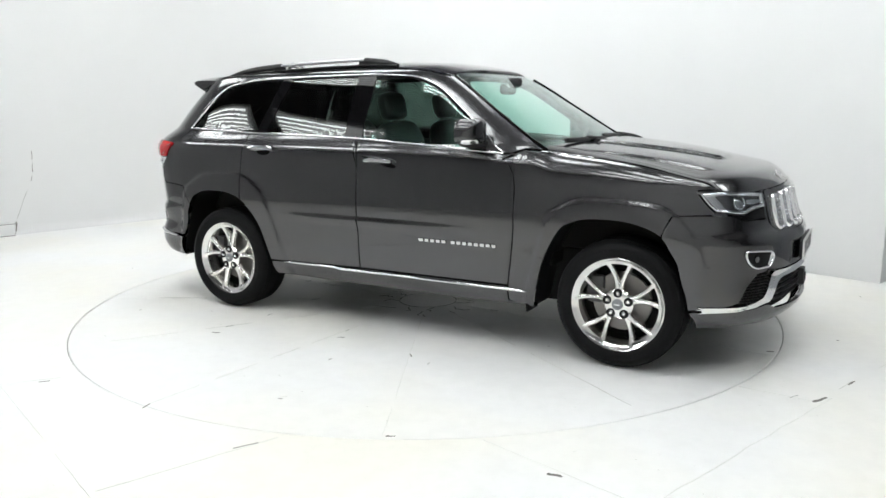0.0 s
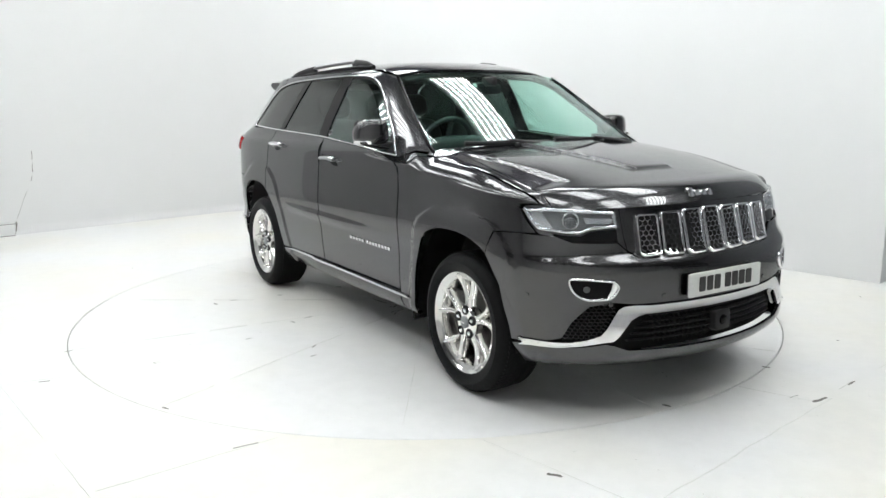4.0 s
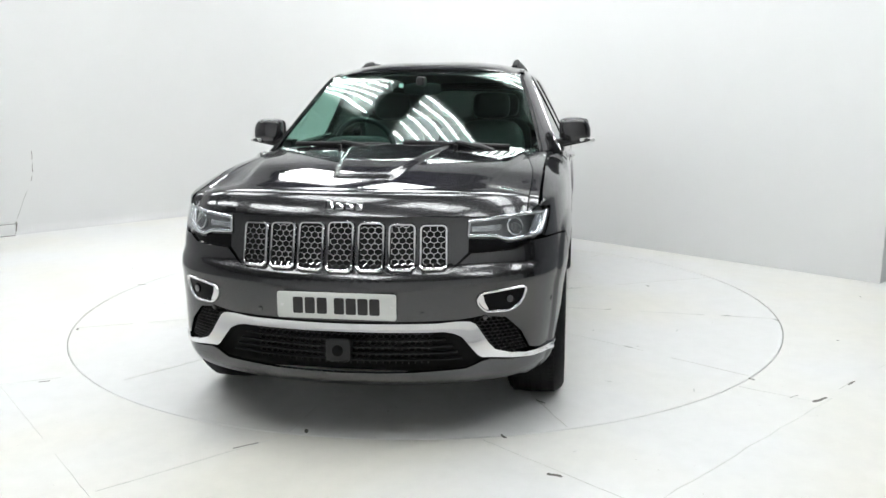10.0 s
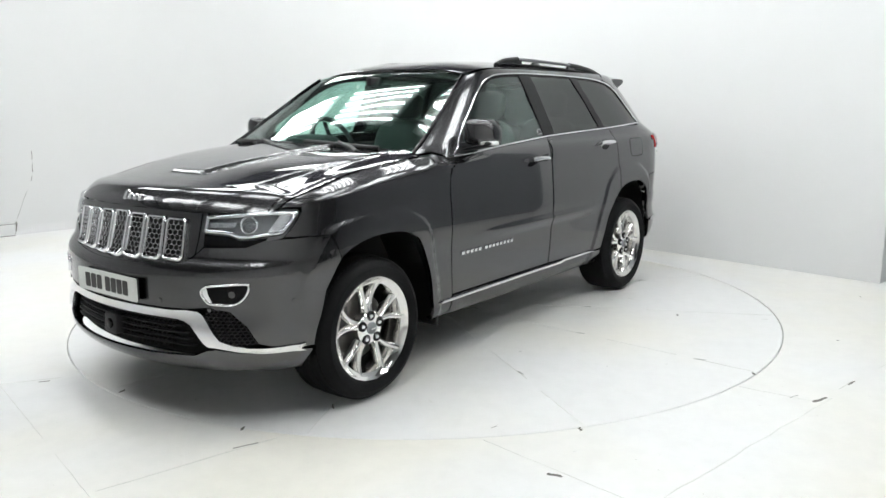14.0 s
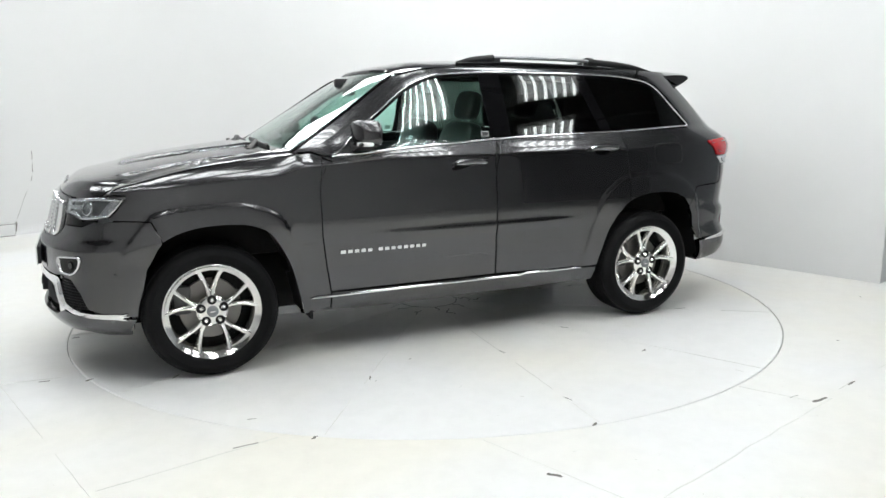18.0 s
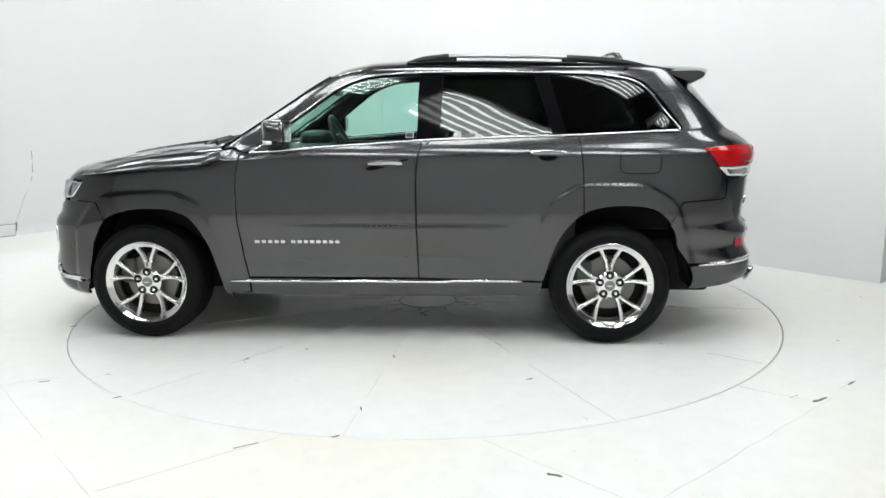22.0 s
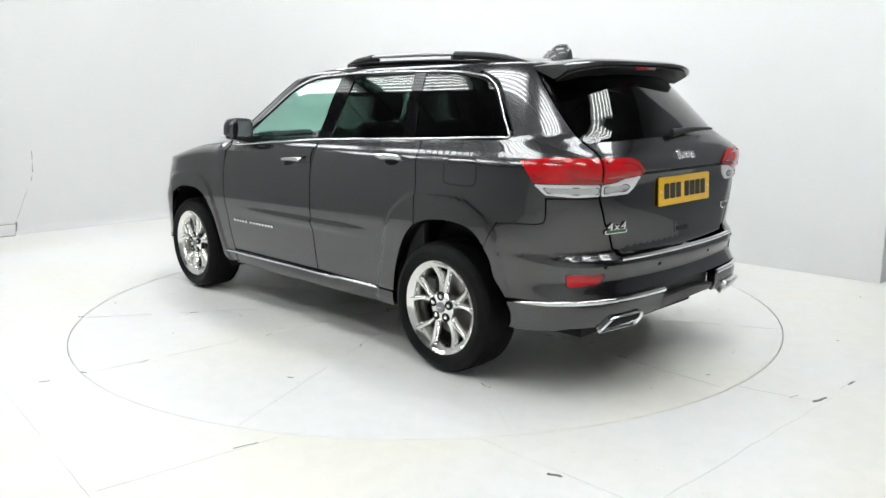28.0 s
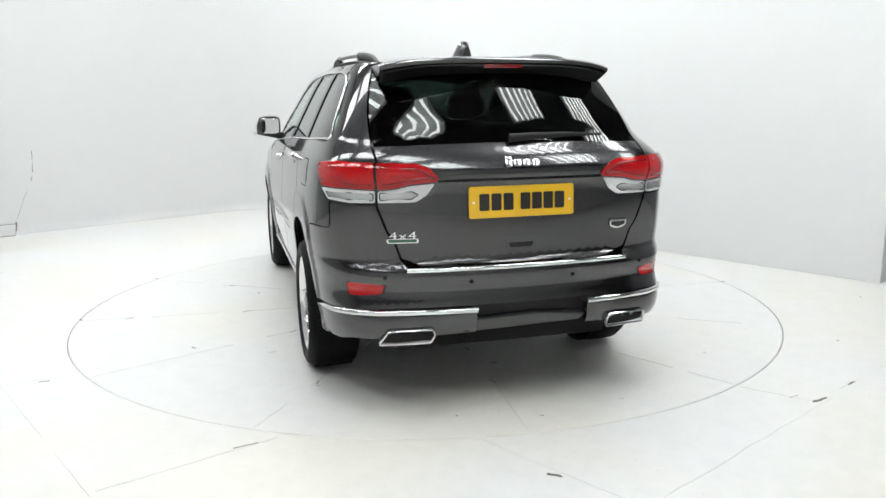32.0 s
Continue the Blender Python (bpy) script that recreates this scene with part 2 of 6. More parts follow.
HALF_W = Prof((0.24, 0.84), (0.29, 0.885), (0.35, 0.912), (0.40, 0.918), (0.50, 0.931), (0.66, 0.945), (0.73, 0.955), (0.80, 0.960), (0.95, 0.952),
              (1.08, 0.941), (1.14, 0.933), (1.18, 0.917), (1.21, 0.895), (1.235, 0.880), (1.27, 0.863), (1.40, 0.797), (1.55, 0.716), (1.62, 0.672), (1.655, 0.645), (1.685, 0.60))
FRONT_X = Prof((0.24, 2.20), (0.29, 2.29), (0.34, 2.318), (0.42, 2.322), (0.55, 2.310), (0.66, 2.308), (0.715, 2.304), (0.75, 2.285), (0.79, 2.246), (0.84, 2.230), (0.96, 2.20), (1.00, 2.185), (1.10, 2.10),
               (1.150, 1.185), (1.20, 1.085), (1.26, 0.985), (1.43, 0.705), (1.57, 0.465), (1.65, 0.315), (1.69, 0.21))
REAR_X = Prof((0.30, -2.20), (0.36, -2.36), (0.44, -2.415), (0.52, -2.42), (0.60, -2.40), (0.67, -2.415), (0.70, -2.405), (0.74, -2.368), (0.93, -2.374), (1.05, -2.370), (1.14, -2.385), (1.20, -2.36),
              (1.27, -2.30), (1.40, -2.205), (1.55, -2.085), (1.65, -2.00), (1.69, -1.95))
FRONT_N = Prof((0.24, 9.0), (0.66, 9.0), (0.84, 7.6), (1.00, 6.4), (1.10, 5.4), (1.15, 5.4), (1.21, 5.6), (1.26, 5.8), (1.45, 6.2), (1.62, 7.0), (1.69, 7.0))
REAR_N = Prof((0.3, 6.5), (0.9, 6.5), (1.2, 6.5), (1.3, 5.0), (1.69, 5.0))
FRONT_C = Prof((0.24, 0.7), (1.05, 0.7), (1.22, -0.2), (1.69, -0.3))
FRONT_BOW = Prof((0.24, 0.110), (0.66, 0.112), (0.84, 0.090), (1.0, 0.08), (1.2, 0.0), (1.69, 0.0))
REAR_BOW = Prof((0.3, 0.012), (0.45, 0.02), (0.62, 0.045), (0.8, 0.04), (1.0, 0.025), (1.2, 0.015), (1.4, 0.02), (1.69, 0.02))
REAR_C = -1.0
HOOD_Z = Prof((0.7, 1.252), (1.0, 1.226), (1.2, 1.207), (1.6, 1.160), (1.9, 1.108), (2.0, 1.088), (2.08, 1.070), (2.14, 1.030), (2.17, 0.995), (2.20, 0.95), (2.35, 0.90))
HOOD_0, HOOD_M = 0.88, 4.6


def nose_x(y):
    """Plan of the nose at the height of the bonnet's lip."""
    t = min(abs(y), 0.78) / HALF_W(0.99)
    k = (1 - t ** FRONT_N(0.99)) ** (1 / FRONT_N(0.99))
    return 0.7 + (FRONT_X(0.99) - 0.7) * k - FRONT_BOW(0.99) * (min(abs(y), 0.78) / 0.6) ** 2 * k


def hood_bow(x, y):
    """How far the bonnet's front edge sweeps back at y."""
    return (nose_x(0) - nose_x(y)) * smooth01(1.3, 1.9, x)


def smooth01(a, b, v):
    t = min(max((v - a) / (b - a), 0.0), 1.0)
    return t * t * (3 - 2 * t)


def inside_dist(poly, x, z):
    """Signed distance to a convex polygon given counter-clockwise (positive inside)."""
    total = 0.0
    for i in range(len(poly)):
        (ax, az), (bx, bz) = poly[i], poly[(i + 1) % len(poly)]
        l = math.hypot(bx - ax, bz - az)
        total += math.exp(min(-55 * ((bx - ax) * (z - az) - (bz - az) * (x - ax)) / l, 60))
    return -math.log(total) / 55


FLARE_F = [(0.86, 0.25), (1.95, 0.25), (1.90, 0.72), (1.74, 0.915), (1.54, 0.950), (1.22, 0.950), (1.04, 0.85)]
FLARE_R = [(-2.02, 0.25), (-0.86, 0.25), (-1.06, 0.86), (-1.24, 0.985), (-1.66, 0.985), (-1.86, 0.86)]


def unit_super(q, n):
    a, b = (1.0, 2 * q) if q <= 0.5 else (2 - 2 * q, 1.0)
    r = (a ** n + b ** n) ** (-1.0 / n)
    return a * r, b * r


def skin_s(s, z):
    """Plan point of the skin at height z; s runs 0..3 from the nose along the left side to the tail."""
    w = HALF_W(z)
    if s <= 1:
        a, b = unit_super(s, FRONT_N(z))
        c = FRONT_C(z)
        y = w * b
        x = c + (FRONT_X(z) - c) * a - FRONT_BOW(z) * (y / 0.6) ** 2 * a
    elif s <= 2:
        c = FRONT_C(z)
        x, y = c + (REAR_C - c) * (s - 1), w
    else:
        a, b = unit_super(3 - s, REAR_N(z))
        y = w * b
        x = REAR_C + (REAR_X(z) - REAR_C) * a + REAR_BOW(z) * (y / 0.6) ** 2 * a
    if 0.66 < z < 0.82 and -1.1 < x < 0.8:
        # ledge along the doors: swells towards its lower edge, then tucks in
        y += 0.011 * smooth01(-1.00, -0.50, x) * (1 - smooth01(-0.1, 0.75, x)) * (1 - smooth01(0.716, 0.744, z)) * smooth01(0.655, 0.708, z)
    if s > 0.4 and 0.25 < z < 1.05:
        for poly in (FLARE_F, FLARE_R):
            d = inside_dist(poly, x, z)
            if d > -0.012:
                y += 0.011 * smooth01(-0.012, 0.026, d)
    return x, y


REF_Z = 0.70
_S = np.linspace(0, 3, 601)
_P = np.array([skin_s(s, REF_Z) for s in _S])
_U = np.concatenate([[0], np.cumsum(np.hypot(*np.diff(_P, axis=0).T))])
U_END = float(_U[-1])


def skin(u, z):
    """A point of the skin: u metres round the car from the nose (negative: its right side)."""
    sign = 1
    if u < 0:
        u, sign = -u, -1
    elif u > U_END:
        u, sign = 2 * U_END - u, -1
    x, y = skin_s(float(np.interp(u, _U, _S)), z)
    return Vector((x, sign * y, z))


def solve(lo, hi, f, target):
    up = f(hi) > f(lo)
    for _ in range(40):
        mid = (lo + hi) / 2
        if (f(mid) < target) == up:
            lo = mid
        else:
            hi = mid
    return (lo + hi) / 2


def U(kind, v, z):
    """u of a point known by x on the side ('x'), or by y on the front ('f') or rear ('r')."""
    if kind == "x":
        return float(np.interp(solve(0.0, 3.0, lambda s: skin_s(s, z)[0], v), _S, _U))
    if kind == "f":
        u = float(np.interp(solve(0.0, 1.0, lambda s: skin_s(s, z)[1], abs(v)), _S, _U))
        return u if v >= 0 else -u
    u = float(np.interp(solve(2.0, 3.0, lambda s: skin_s(s, z)[1], abs(v)), _S, _U))
    return u if v >= 0 else 2 * U_END - u


def uz(pts):
    return [(U(k, v, z), z) for k, v, z in pts]


def xz(pts):
    return uz([("x", x, z) for x, z in pts])


SCREEN_Y = Prof((1.15, 0.802), (1.19, 0.790), (1.30, 0.757), (1.42, 0.714), (1.535, 0.668), (1.622, 0.628), (1.69, 0.59))


@functools.lru_cache(maxsize=None)
def screen_edge(z):
    return skin(U("f", SCREEN_Y(z), z), z).x


def screen(y, z):
    """The windscreen: bowed gently between its pillars."""
    xe = screen_edge(round(z, 3))
    t = min(abs(y) / SCREEN_Y(z), 1.02)
    return Vector((xe + (FRONT_X(z) - xe) * (1 - t ** 2.2), y, z))


REAR_Y = Prof((1.25, 0.677), (1.34, 0.674), (1.42, 0.662), (1.55, 0.628), (1.64, 0.59), (1.69, 0.56))


@functools.lru_cache(maxsize=None)
def rear_edge(z):
    return skin(U("r", REAR_Y(z), z), z).x


def rear_screen(y, z):
    """The rear window, seen from behind: bowed gently between its pillars."""
    xe = rear_edge(round(z, 3))
    t = min(abs(y) / REAR_Y(z), 1.02)
    return Vector((xe + (REAR_X(z) - xe) * (1 - t ** 2.2), -y, z))


def roof(x, y):
    zc = ROOF_Z(x)
    return Vector((x, y, zc - 0.060 * (abs(y) / 0.62) ** 3.2))


def hood(x, y):
    w = HALF_W(HOOD_0)
    t = min(abs(y) / w, 0.9999)
    z = HOOD_0 + (HOOD_Z(x + hood_bow(x, y)) - HOOD_0) * (1 - t ** HOOD_M) ** (1 / HOOD_M)
    # raised middle that narrows forward and ends in a short step, and a flat facet that drops towards each wing
    bw = 0.115 + 0.205 * (1.87 - x)
    z += 0.015 * (1 - smooth01(bw - 0.004, bw + 0.030, abs(y))) * (1 - smooth01(1.82, 1.862, x))
    side = 0.585 + 0.16 * max(0.0, 1.86 - x)
    z -= 0.013 * smooth01(side, side + 0.03, abs(y)) * (1 - smooth01(1.80, 1.90, x)) * smooth01(1.05, 1.5, x) * (1 - smooth01(0.70, 0.84, abs(y)))
    return Vector((x, y, z))


ROOF_Z = Prof((-2.2, 1.648), (-1.9, 1.676), (-1.5, 1.708), (-1.0, 1.733), (-0.5, 1.742), (0.0, 1.727), (0.17, 1.702), (0.30, 1.668), (0.5, 1.60))



@functools.lru_cache(maxsize=None)
def side_row(z):
    ss = np.linspace(0.25, 1.15, 46)
    return ss, np.array([skin_s(v, z)[0] for v in ss])


def side_y(x, z):
    """Half width of the skin at x, on the front half of the side."""
    ss, xs = side_row(round(z, 5))
    i = int(np.searchsorted(-xs, -x))
    i = min(max(i, 1), len(xs) - 1)
    lo, hi = ss[i - 1], ss[i]
    for _ in range(12):
        mid = (lo + hi) / 2
        if skin_s(mid, z)[0] > x:
            lo = mid
        else:
            hi = mid
    return skin_s((lo + hi) / 2, z)[1]


def soft_min(a, b, k=40):
    a, b = max(a, 0.02), max(b, 0.02)
    m = min(a, b)
    return m * ((m / a) ** k + (m / b) ** k) ** (-1 / k)


def wing(a, z):
    """The front wing by x (negative a: the left side) and height, rounding over into the bonnet."""
    x = abs(a)
    zc = min(z, 0.99)
    base = side_y(x, zc) * HALF_W(z) / HALF_W(zc)
    g = min(max(z - HOOD_0, 0.0) / max(HOOD_Z(x + hood_bow(x, 0.78)) - HOOD_0, 0.03), 0.999)
    lim = HALF_W(HOOD_0) * (1 - g ** HOOD_M) ** (1 / HOOD_M)
    y = base + smooth01(0.85, 1.10, x) * smooth01(HOOD_0 - 0.02, HOOD_0 + 0.10, z) * (soft_min(base, lim, 90) - base)
    k = smooth01(1.03, 1.11, z) * (1 - smooth01(0.845, 0.97, x))
    if k > 0:
        y += k * (skin(U("x", x, z), z).y - y)
    return Vector((x, y if a < 0 else -y, z))


def wing_over(x, y):
    """The top of the wing, beside the bonnet."""
    p = hood(x, y)
    b = side_y(x, min(p.z, 0.99)) * HALF_W(p.z) / HALF_W(min(p.z, 0.99))
    b = abs(y) + smooth01(0.85, 1.10, x) * (soft_min(b, abs(y), 90) - abs(y))
    return Vector((x, math.copysign(b, y), p.z))


def surf_normal(f, a, b, eps=0.002):
    p = (f(a + eps, b) - f(a - eps, b)).cross(f(a, b + eps) - f(a, b - eps))
    return p.normalized() if p.length > 1e-12 else Vector((0, 0, 1))


def inset_poly(poly, d):
    n = len(poly)
    area = sum(poly[i][0] * poly[(i + 1) % n][1] - poly[(i + 1) % n][0] * poly[i][1] for i in range(n))
    sg = 1 if area > 0 else -1
    out = []
    for i in range(n):
        a, b, c = poly[i - 1], poly[i], poly[(i + 1) % n]
        d1 = Vector((b[0] - a[0], b[1] - a[1]))
        d2 = Vector((c[0] - b[0], c[1] - b[1]))
        if d1.length < 1e-9 or d2.length < 1e-9:
            continue
        d1.normalize(), d2.normalize()
        n1, n2 = Vector((-d1.y, d1.x)) * sg, Vector((-d2.y, d2.x)) * sg
        m = n1 + n2
        if m.length < 1e-6:
            m = n1
        m.normalize()
        k = d / max(0.35, m.dot(n1))
        out.append((b[0] + m.x * k, b[1] + m.y * k))
    return out


def dense(poly, h):
    out = []
    n = len(poly)
    for i in range(n):
        a, b = poly[i], poly[(i + 1) % n]
        k = max(1, int(math.ceil(math.hypot(b[0] - a[0], b[1] - a[1]) / h)))
        out += [(a[0] + (b[0] - a[0]) * j / k, a[1] + (b[1] - a[1]) * j / k) for j in range(k)]
    return out


def in_poly_col(poly, x, ys):
    """Which of the points (x, ys) lie inside the polygon."""
    p, q = poly, np.roll(poly, -1, axis=0)
    cross = (p[:, 0] > x) != (q[:, 0] > x)
    if not cross.any():
        return np.zeros(len(ys), bool)
    p, q = p[cross], q[cross]
    at = p[:, 1] + (x - p[:, 0]) * (q[:, 1] - p[:, 1]) / (q[:, 0] - p[:, 0])
    return ((at[None] > ys[:, None]).sum(1) % 2) == 1


from mathutils import geometry


def panel(name, poly, material, parent, f=skin, h=0.03, off=0.0, thick=0.012, gap=0.0025, label="", flip=False, edge=0.0025, relief=None):
    """A curved sheet with thickness: a polygon in the surface's two coordinates, filled with a fine net and laid on the surface.
    off lifts it; edge rounds its rim; relief(a, b) adds height."""
    poly = dense(inset_poly(poly, gap), h)
    arr = np.array(poly)
    n = len(poly)
    lo, hi = arr.min(0), arr.max(0)
    inner = inset_poly(poly, edge * 1.6)
    inner = inner if len(inner) == n else poly
    pts = [Vector(p) for p in poly] + [Vector(p) for p in inner]
    ringb = np.array(inner)
    for i, a in enumerate(np.arange(lo[0] + h / 2, hi[0], h)):
        col = np.arange(lo[1] + h * (0.25 + 0.5 * (i % 2)), hi[1], h)
        if len(col) == 0:
            continue
        ok = in_poly_col(ringb, a, col) & (np.hypot(ringb[:, 0][None] - a, ringb[:, 1][None] - col[:, None]).min(1) > 0.55 * h)
        pts += [Vector((a, b)) for b in col[ok]]
    edges = [(i, (i + 1) % n) for i in range(n)] + [(n + i, n + (i + 1) % n) for i in range(n)]
    v2, _, tri, orig, _, _ = geometry.delaunay_2d_cdt(pts, edges, [list(range(n))], 1, 1e-6)
    rim = set()
    for i, src in enumerate(orig):
        if any(k < n for k in src):
            rim.add(i)
    top, low, nrm = [], [], []
    sgn = -1 if flip else 1
    for i, v in enumerate(v2):
        a, b = v
        nn = surf_normal(f, a, b) * sgn
        p = f(a, b)
        rise = off + (relief(a, b) if relief else 0.0)
        top.append(p + nn * (rise - (edge if i in rim else 0.0)))
        low.append(p + nn * (off - thick))
        nrm.append(nn)
    m = len(v2)
    tri = [tuple(t) for t in tri]
    faces = []
    count = {}
    for t in tri:
        a, b, c = t
        if (top[b] - top[a]).cross(top[c] - top[a]).dot(nrm[a]) < 0:
            t = (a, c, b)
        faces.append(t)
        for k in range(3):
            e = (t[k], t[(k + 1) % 3])
            count[e] = count.get(e, 0) + 1
    full = list(faces)
    full += [(m + t[2], m + t[1], m + t[0]) for t in faces]
    for (a, b) in count:
        if (b, a) not in count:
            full.append((b, a, m + a, m + b))
    me = bpy.data.meshes.new(name)
    me.from_pydata([tuple(p) for p in top] + [tuple(p) for p in low], [], full)
    me.materials.append(material)
    me.polygons.foreach_set("use_smooth", [True] * len(me.polygons))
    me.set_sharp_from_angle(angle=radians(35))
    if not relief:
        loops = []
        ntop = len(faces)
        for pi, p in enumerate(me.polygons):
            for vi in p.vertices:
                if pi < ntop and vi not in rim:
                    loops.append(tuple(nrm[vi]))
                elif pi < ntop:
                    loops.append(tuple((nrm[vi] * 1.0)))
                else:
                    loops.append((0, 0, 0))
        me.normals_split_custom_set(loops)
    o = new(name, me)
    o.parent = parent
    if label:
        o["label"] = label
    return o


def ribbon(name, pts, width, height, material, parent, f=skin, off=0.0, label="", closed=False):
    """A raised trim strip along a line on the surface, with a rounded back."""
    bm = bmesh.new()
    n = len(pts)
    rings = []
    prof = [(-1, 0), (-0.92, 0.55), (-0.5, 0.95), (0, 1.0), (0.5, 0.95), (0.92, 0.55), (1, 0)]
    P = [f(*p) for p in pts]
    N = [surf_normal(f, *p) for p in pts]
    for i in range(n):
        a, b = P[i - 1] if (i or closed) else P[0], P[(i + 1) % n] if (i < n - 1 or closed) else P[-1]
        d = (b - a).normalized()
        nn = N[i]
        if nn.dot(P[i] - Vector((P[i].x * 0.8, 0, 0.8))) < 0:
            nn = -nn
        side = d.cross(nn).normalized()
        w = width[i] if isinstance(width, (list, tuple)) else width
        rings.append([bm.verts.new(P[i] + nn * (off + height * k - 0.003) + side * (w / 2 * q)) for q, k in prof])
    for i in range(n if closed else n - 1):
        a, b = rings[i], rings[(i + 1) % n]
        for k in range(len(prof) - 1):
            bm.faces.new((a[k], a[k + 1], b[k + 1], b[k]))
        bm.faces.new((a[-1], a[0], b[0], b[-1]))
    if not closed:
        bm.faces.new(rings[0][::-1])
        bm.faces.new(rings[-1])
    bmesh.ops.recalc_face_normals(bm, faces=bm.faces)
    return part(name, bm, material, parent, label, 50)


def both(make):
    """Calls make(flipped) for the left and the right side: flipped maps u to -u."""
    return make(1), make(-1)


def mir(poly, sg):
    return poly if sg > 0 else [(-a, b) for a, b in poly]


# ---- the studio: a white room seen across its corner ----
AX_A = Vector((-0.6702, 0.7422, 0))        # along the right wall, away from the camera
AX_C = Vector((0.7422, 0.6702, 0))         # along the back wall, to the right
C_RIGHT, A_BACK = 2.949, 5.735
CORNER_R = 1.85


def ac(a, c, z=0.0):
    return AX_A * a + AX_C * c + Vector((0, 0, z))


def build_room():
    # floor with a round opening for the turntable
    bm = bmesh.new()
    seg = 160
    inner = [bm.verts.new(((R_TABLE + 0.0025) * math.cos(2 * math.pi * k / seg), (R_TABLE + 0.0025) * math.sin(2 * math.pi * k / seg), 0)) for k in range(seg)]
    low = [bm.verts.new((v.co.x, v.co.y, -0.06)) for v in inner]
    outer = [bm.verts.new((12 * max(-1, min(1, 1.42 * math.cos(2 * math.pi * k / seg))), 12 * max(-1, min(1, 1.42 * math.sin(2 * math.pi * k / seg))), 0)) for k in range(seg)]
    for k in range(seg):
        j = (k + 1) % seg
        bm.faces.new((inner[k], outer[k], outer[j], inner[j]))
        bm.faces.new((low[k], inner[k], inner[j], low[j]))
    bmesh.ops.recalc_face_normals(bm, faces=bm.faces)
    f = ob_from("floor", bm, FLOOR_M, None, 20)
    tagged(f, "white painted studio floor with worn joints and scuffs", "floor", kind="structure")
    pit = ob_from("turntable_pit", lathe([(0.0, -0.07), (R_TABLE + 0.05, -0.07), (R_TABLE + 0.05, -0.012), (R_TABLE - 0.03, -0.012)], 96, "Z"), EDGE_M)
    tagged(pit, "dirty gap under the rim of the turntable", "floor gap", kind="structure")

    # walls: right wall, rounded corner, back wall, with a small cove at the foot of the back wall
    H = 4.3
    line = [ac(a, C_RIGHT) for a in (-2.22, -1.2, 0, 2, A_BACK - CORNER_R)]
    for k in range(1, 13):
        t = radians(90) * k / 12
        line.append(ac(A_BACK - CORNER_R + CORNER_R * math.sin(t), C_RIGHT - CORNER_R + CORNER_R * math.cos(t)))
    line += [ac(A_BACK, c) for c in (-0.1, -0.9, -1.365)]

    def wall(name, pts, material, cove, label):
        bm = bmesh.new()
        prof = [(cove * (1 - math.sin(radians(90) * k / 6)), cove * (1 - math.cos(radians(90) * k / 6))) for k in range(7)] if cove else [(0, 0)]
        prof += [(0, z) for z in (0.4, 1.0, 2.0, 3.0, H)]
        cols, backs = [], []
        for i, p in enumerate(pts):
            d = (pts[min(i + 1, len(pts) - 1)] - pts[max(i - 1, 0)]).normalized()
            n = Vector((-d.y, d.x, 0))
            if n.dot(Vector((0, -1, 0)) - p * 0.2) < 0:
                n = -n
            cols.append([bm.verts.new(p + n * o + Vector((0, 0, z + 0.001))) for o, z in prof])
            backs.append([bm.verts.new(p - n * 0.15 + Vector((0, 0, z))) for z in (0.0, H)])
        for i in range(len(pts) - 1):
            for k in range(len(prof) - 1):
                bm.faces.new((cols[i][k], cols[i + 1][k], cols[i + 1][k + 1], cols[i][k + 1]))
            bm.faces.new((backs[i][0], backs[i][1], backs[i + 1][1], backs[i + 1][0]))
            bm.faces.new((cols[i][-1], cols[i + 1][-1], backs[i + 1][1], backs[i][1]))
        for i in (0, -1):
            bm.faces.new(cols[i] + backs[i][::-1])
        bmesh.ops.recalc_face_normals(bm, faces=bm.faces)
        o = ob_from(name, bm, material, None, 40)
        return tagged(o, label, "wall", kind="structure")

    wall("wall_right", line[:6], WALL_G, 0, "plain white-grey studio wall with a straight foot")
    wall("wall_back", line[5:], WALL_M, 0.10, "white studio wall curving round the corner, coved into the floor")
    wall("wall_recess", [ac(-9.0, C_RIGHT + 0.65), ac(-5.0, C_RIGHT + 0.65), ac(-0.8, C_RIGHT + 0.65)], DOOR_M, 0, "grey wall of a recess beyond the end of the white wall")
    # stub of the broken-off cove, and the crack that climbs the wall above it
    stub = ob_from("cove_stub", box_bm(0.50, 0.13, 0.135, m=Matrix.Translation(ac(A_BACK - 0.066, -1.635, 0.069)) @ Matrix.Rotation(math.atan2(AX_C.y, AX_C.x), 4, "Z"), bevel=0.006), WALL_M)
    tagged(stub, "white boxed end of the cove, open at its joint", "wall cove", kind="structure")
    crack = bmesh.new()
    for run in ([(-1.082, 0.96), (-1.078, 0.90), (-1.084, 0.86)], [(-1.080, 0.81), (-1.092, 0.77), (-1.088, 0.71)], [(-1.102, 0.665), (-1.118, 0.61)], [(-1.170, 0.50), (-1.215, 0.41), (-1.255, 0.31), (-1.310, 0.18)]):
        wd = 0.0035 if run[0][1] > 0.6 else 0.0018
        rows = [[crack.verts.new(ac(A_BACK - 0.0006 - (0.0016 if s == 0 else 0), c + s * wd, z)) for s in (-1, 0, 1)] for c, z in run]
        for p, q in zip(rows, rows[1:]):
            crack.faces.new((p[0], q[0], q[1], p[1]))
            crack.faces.new((p[1], q[1], q[2], p[2]))
    part("wall_crack", crack, CRACK_M, bpy.data.objects["wall_back"], "hair crack in the plaster", 0)
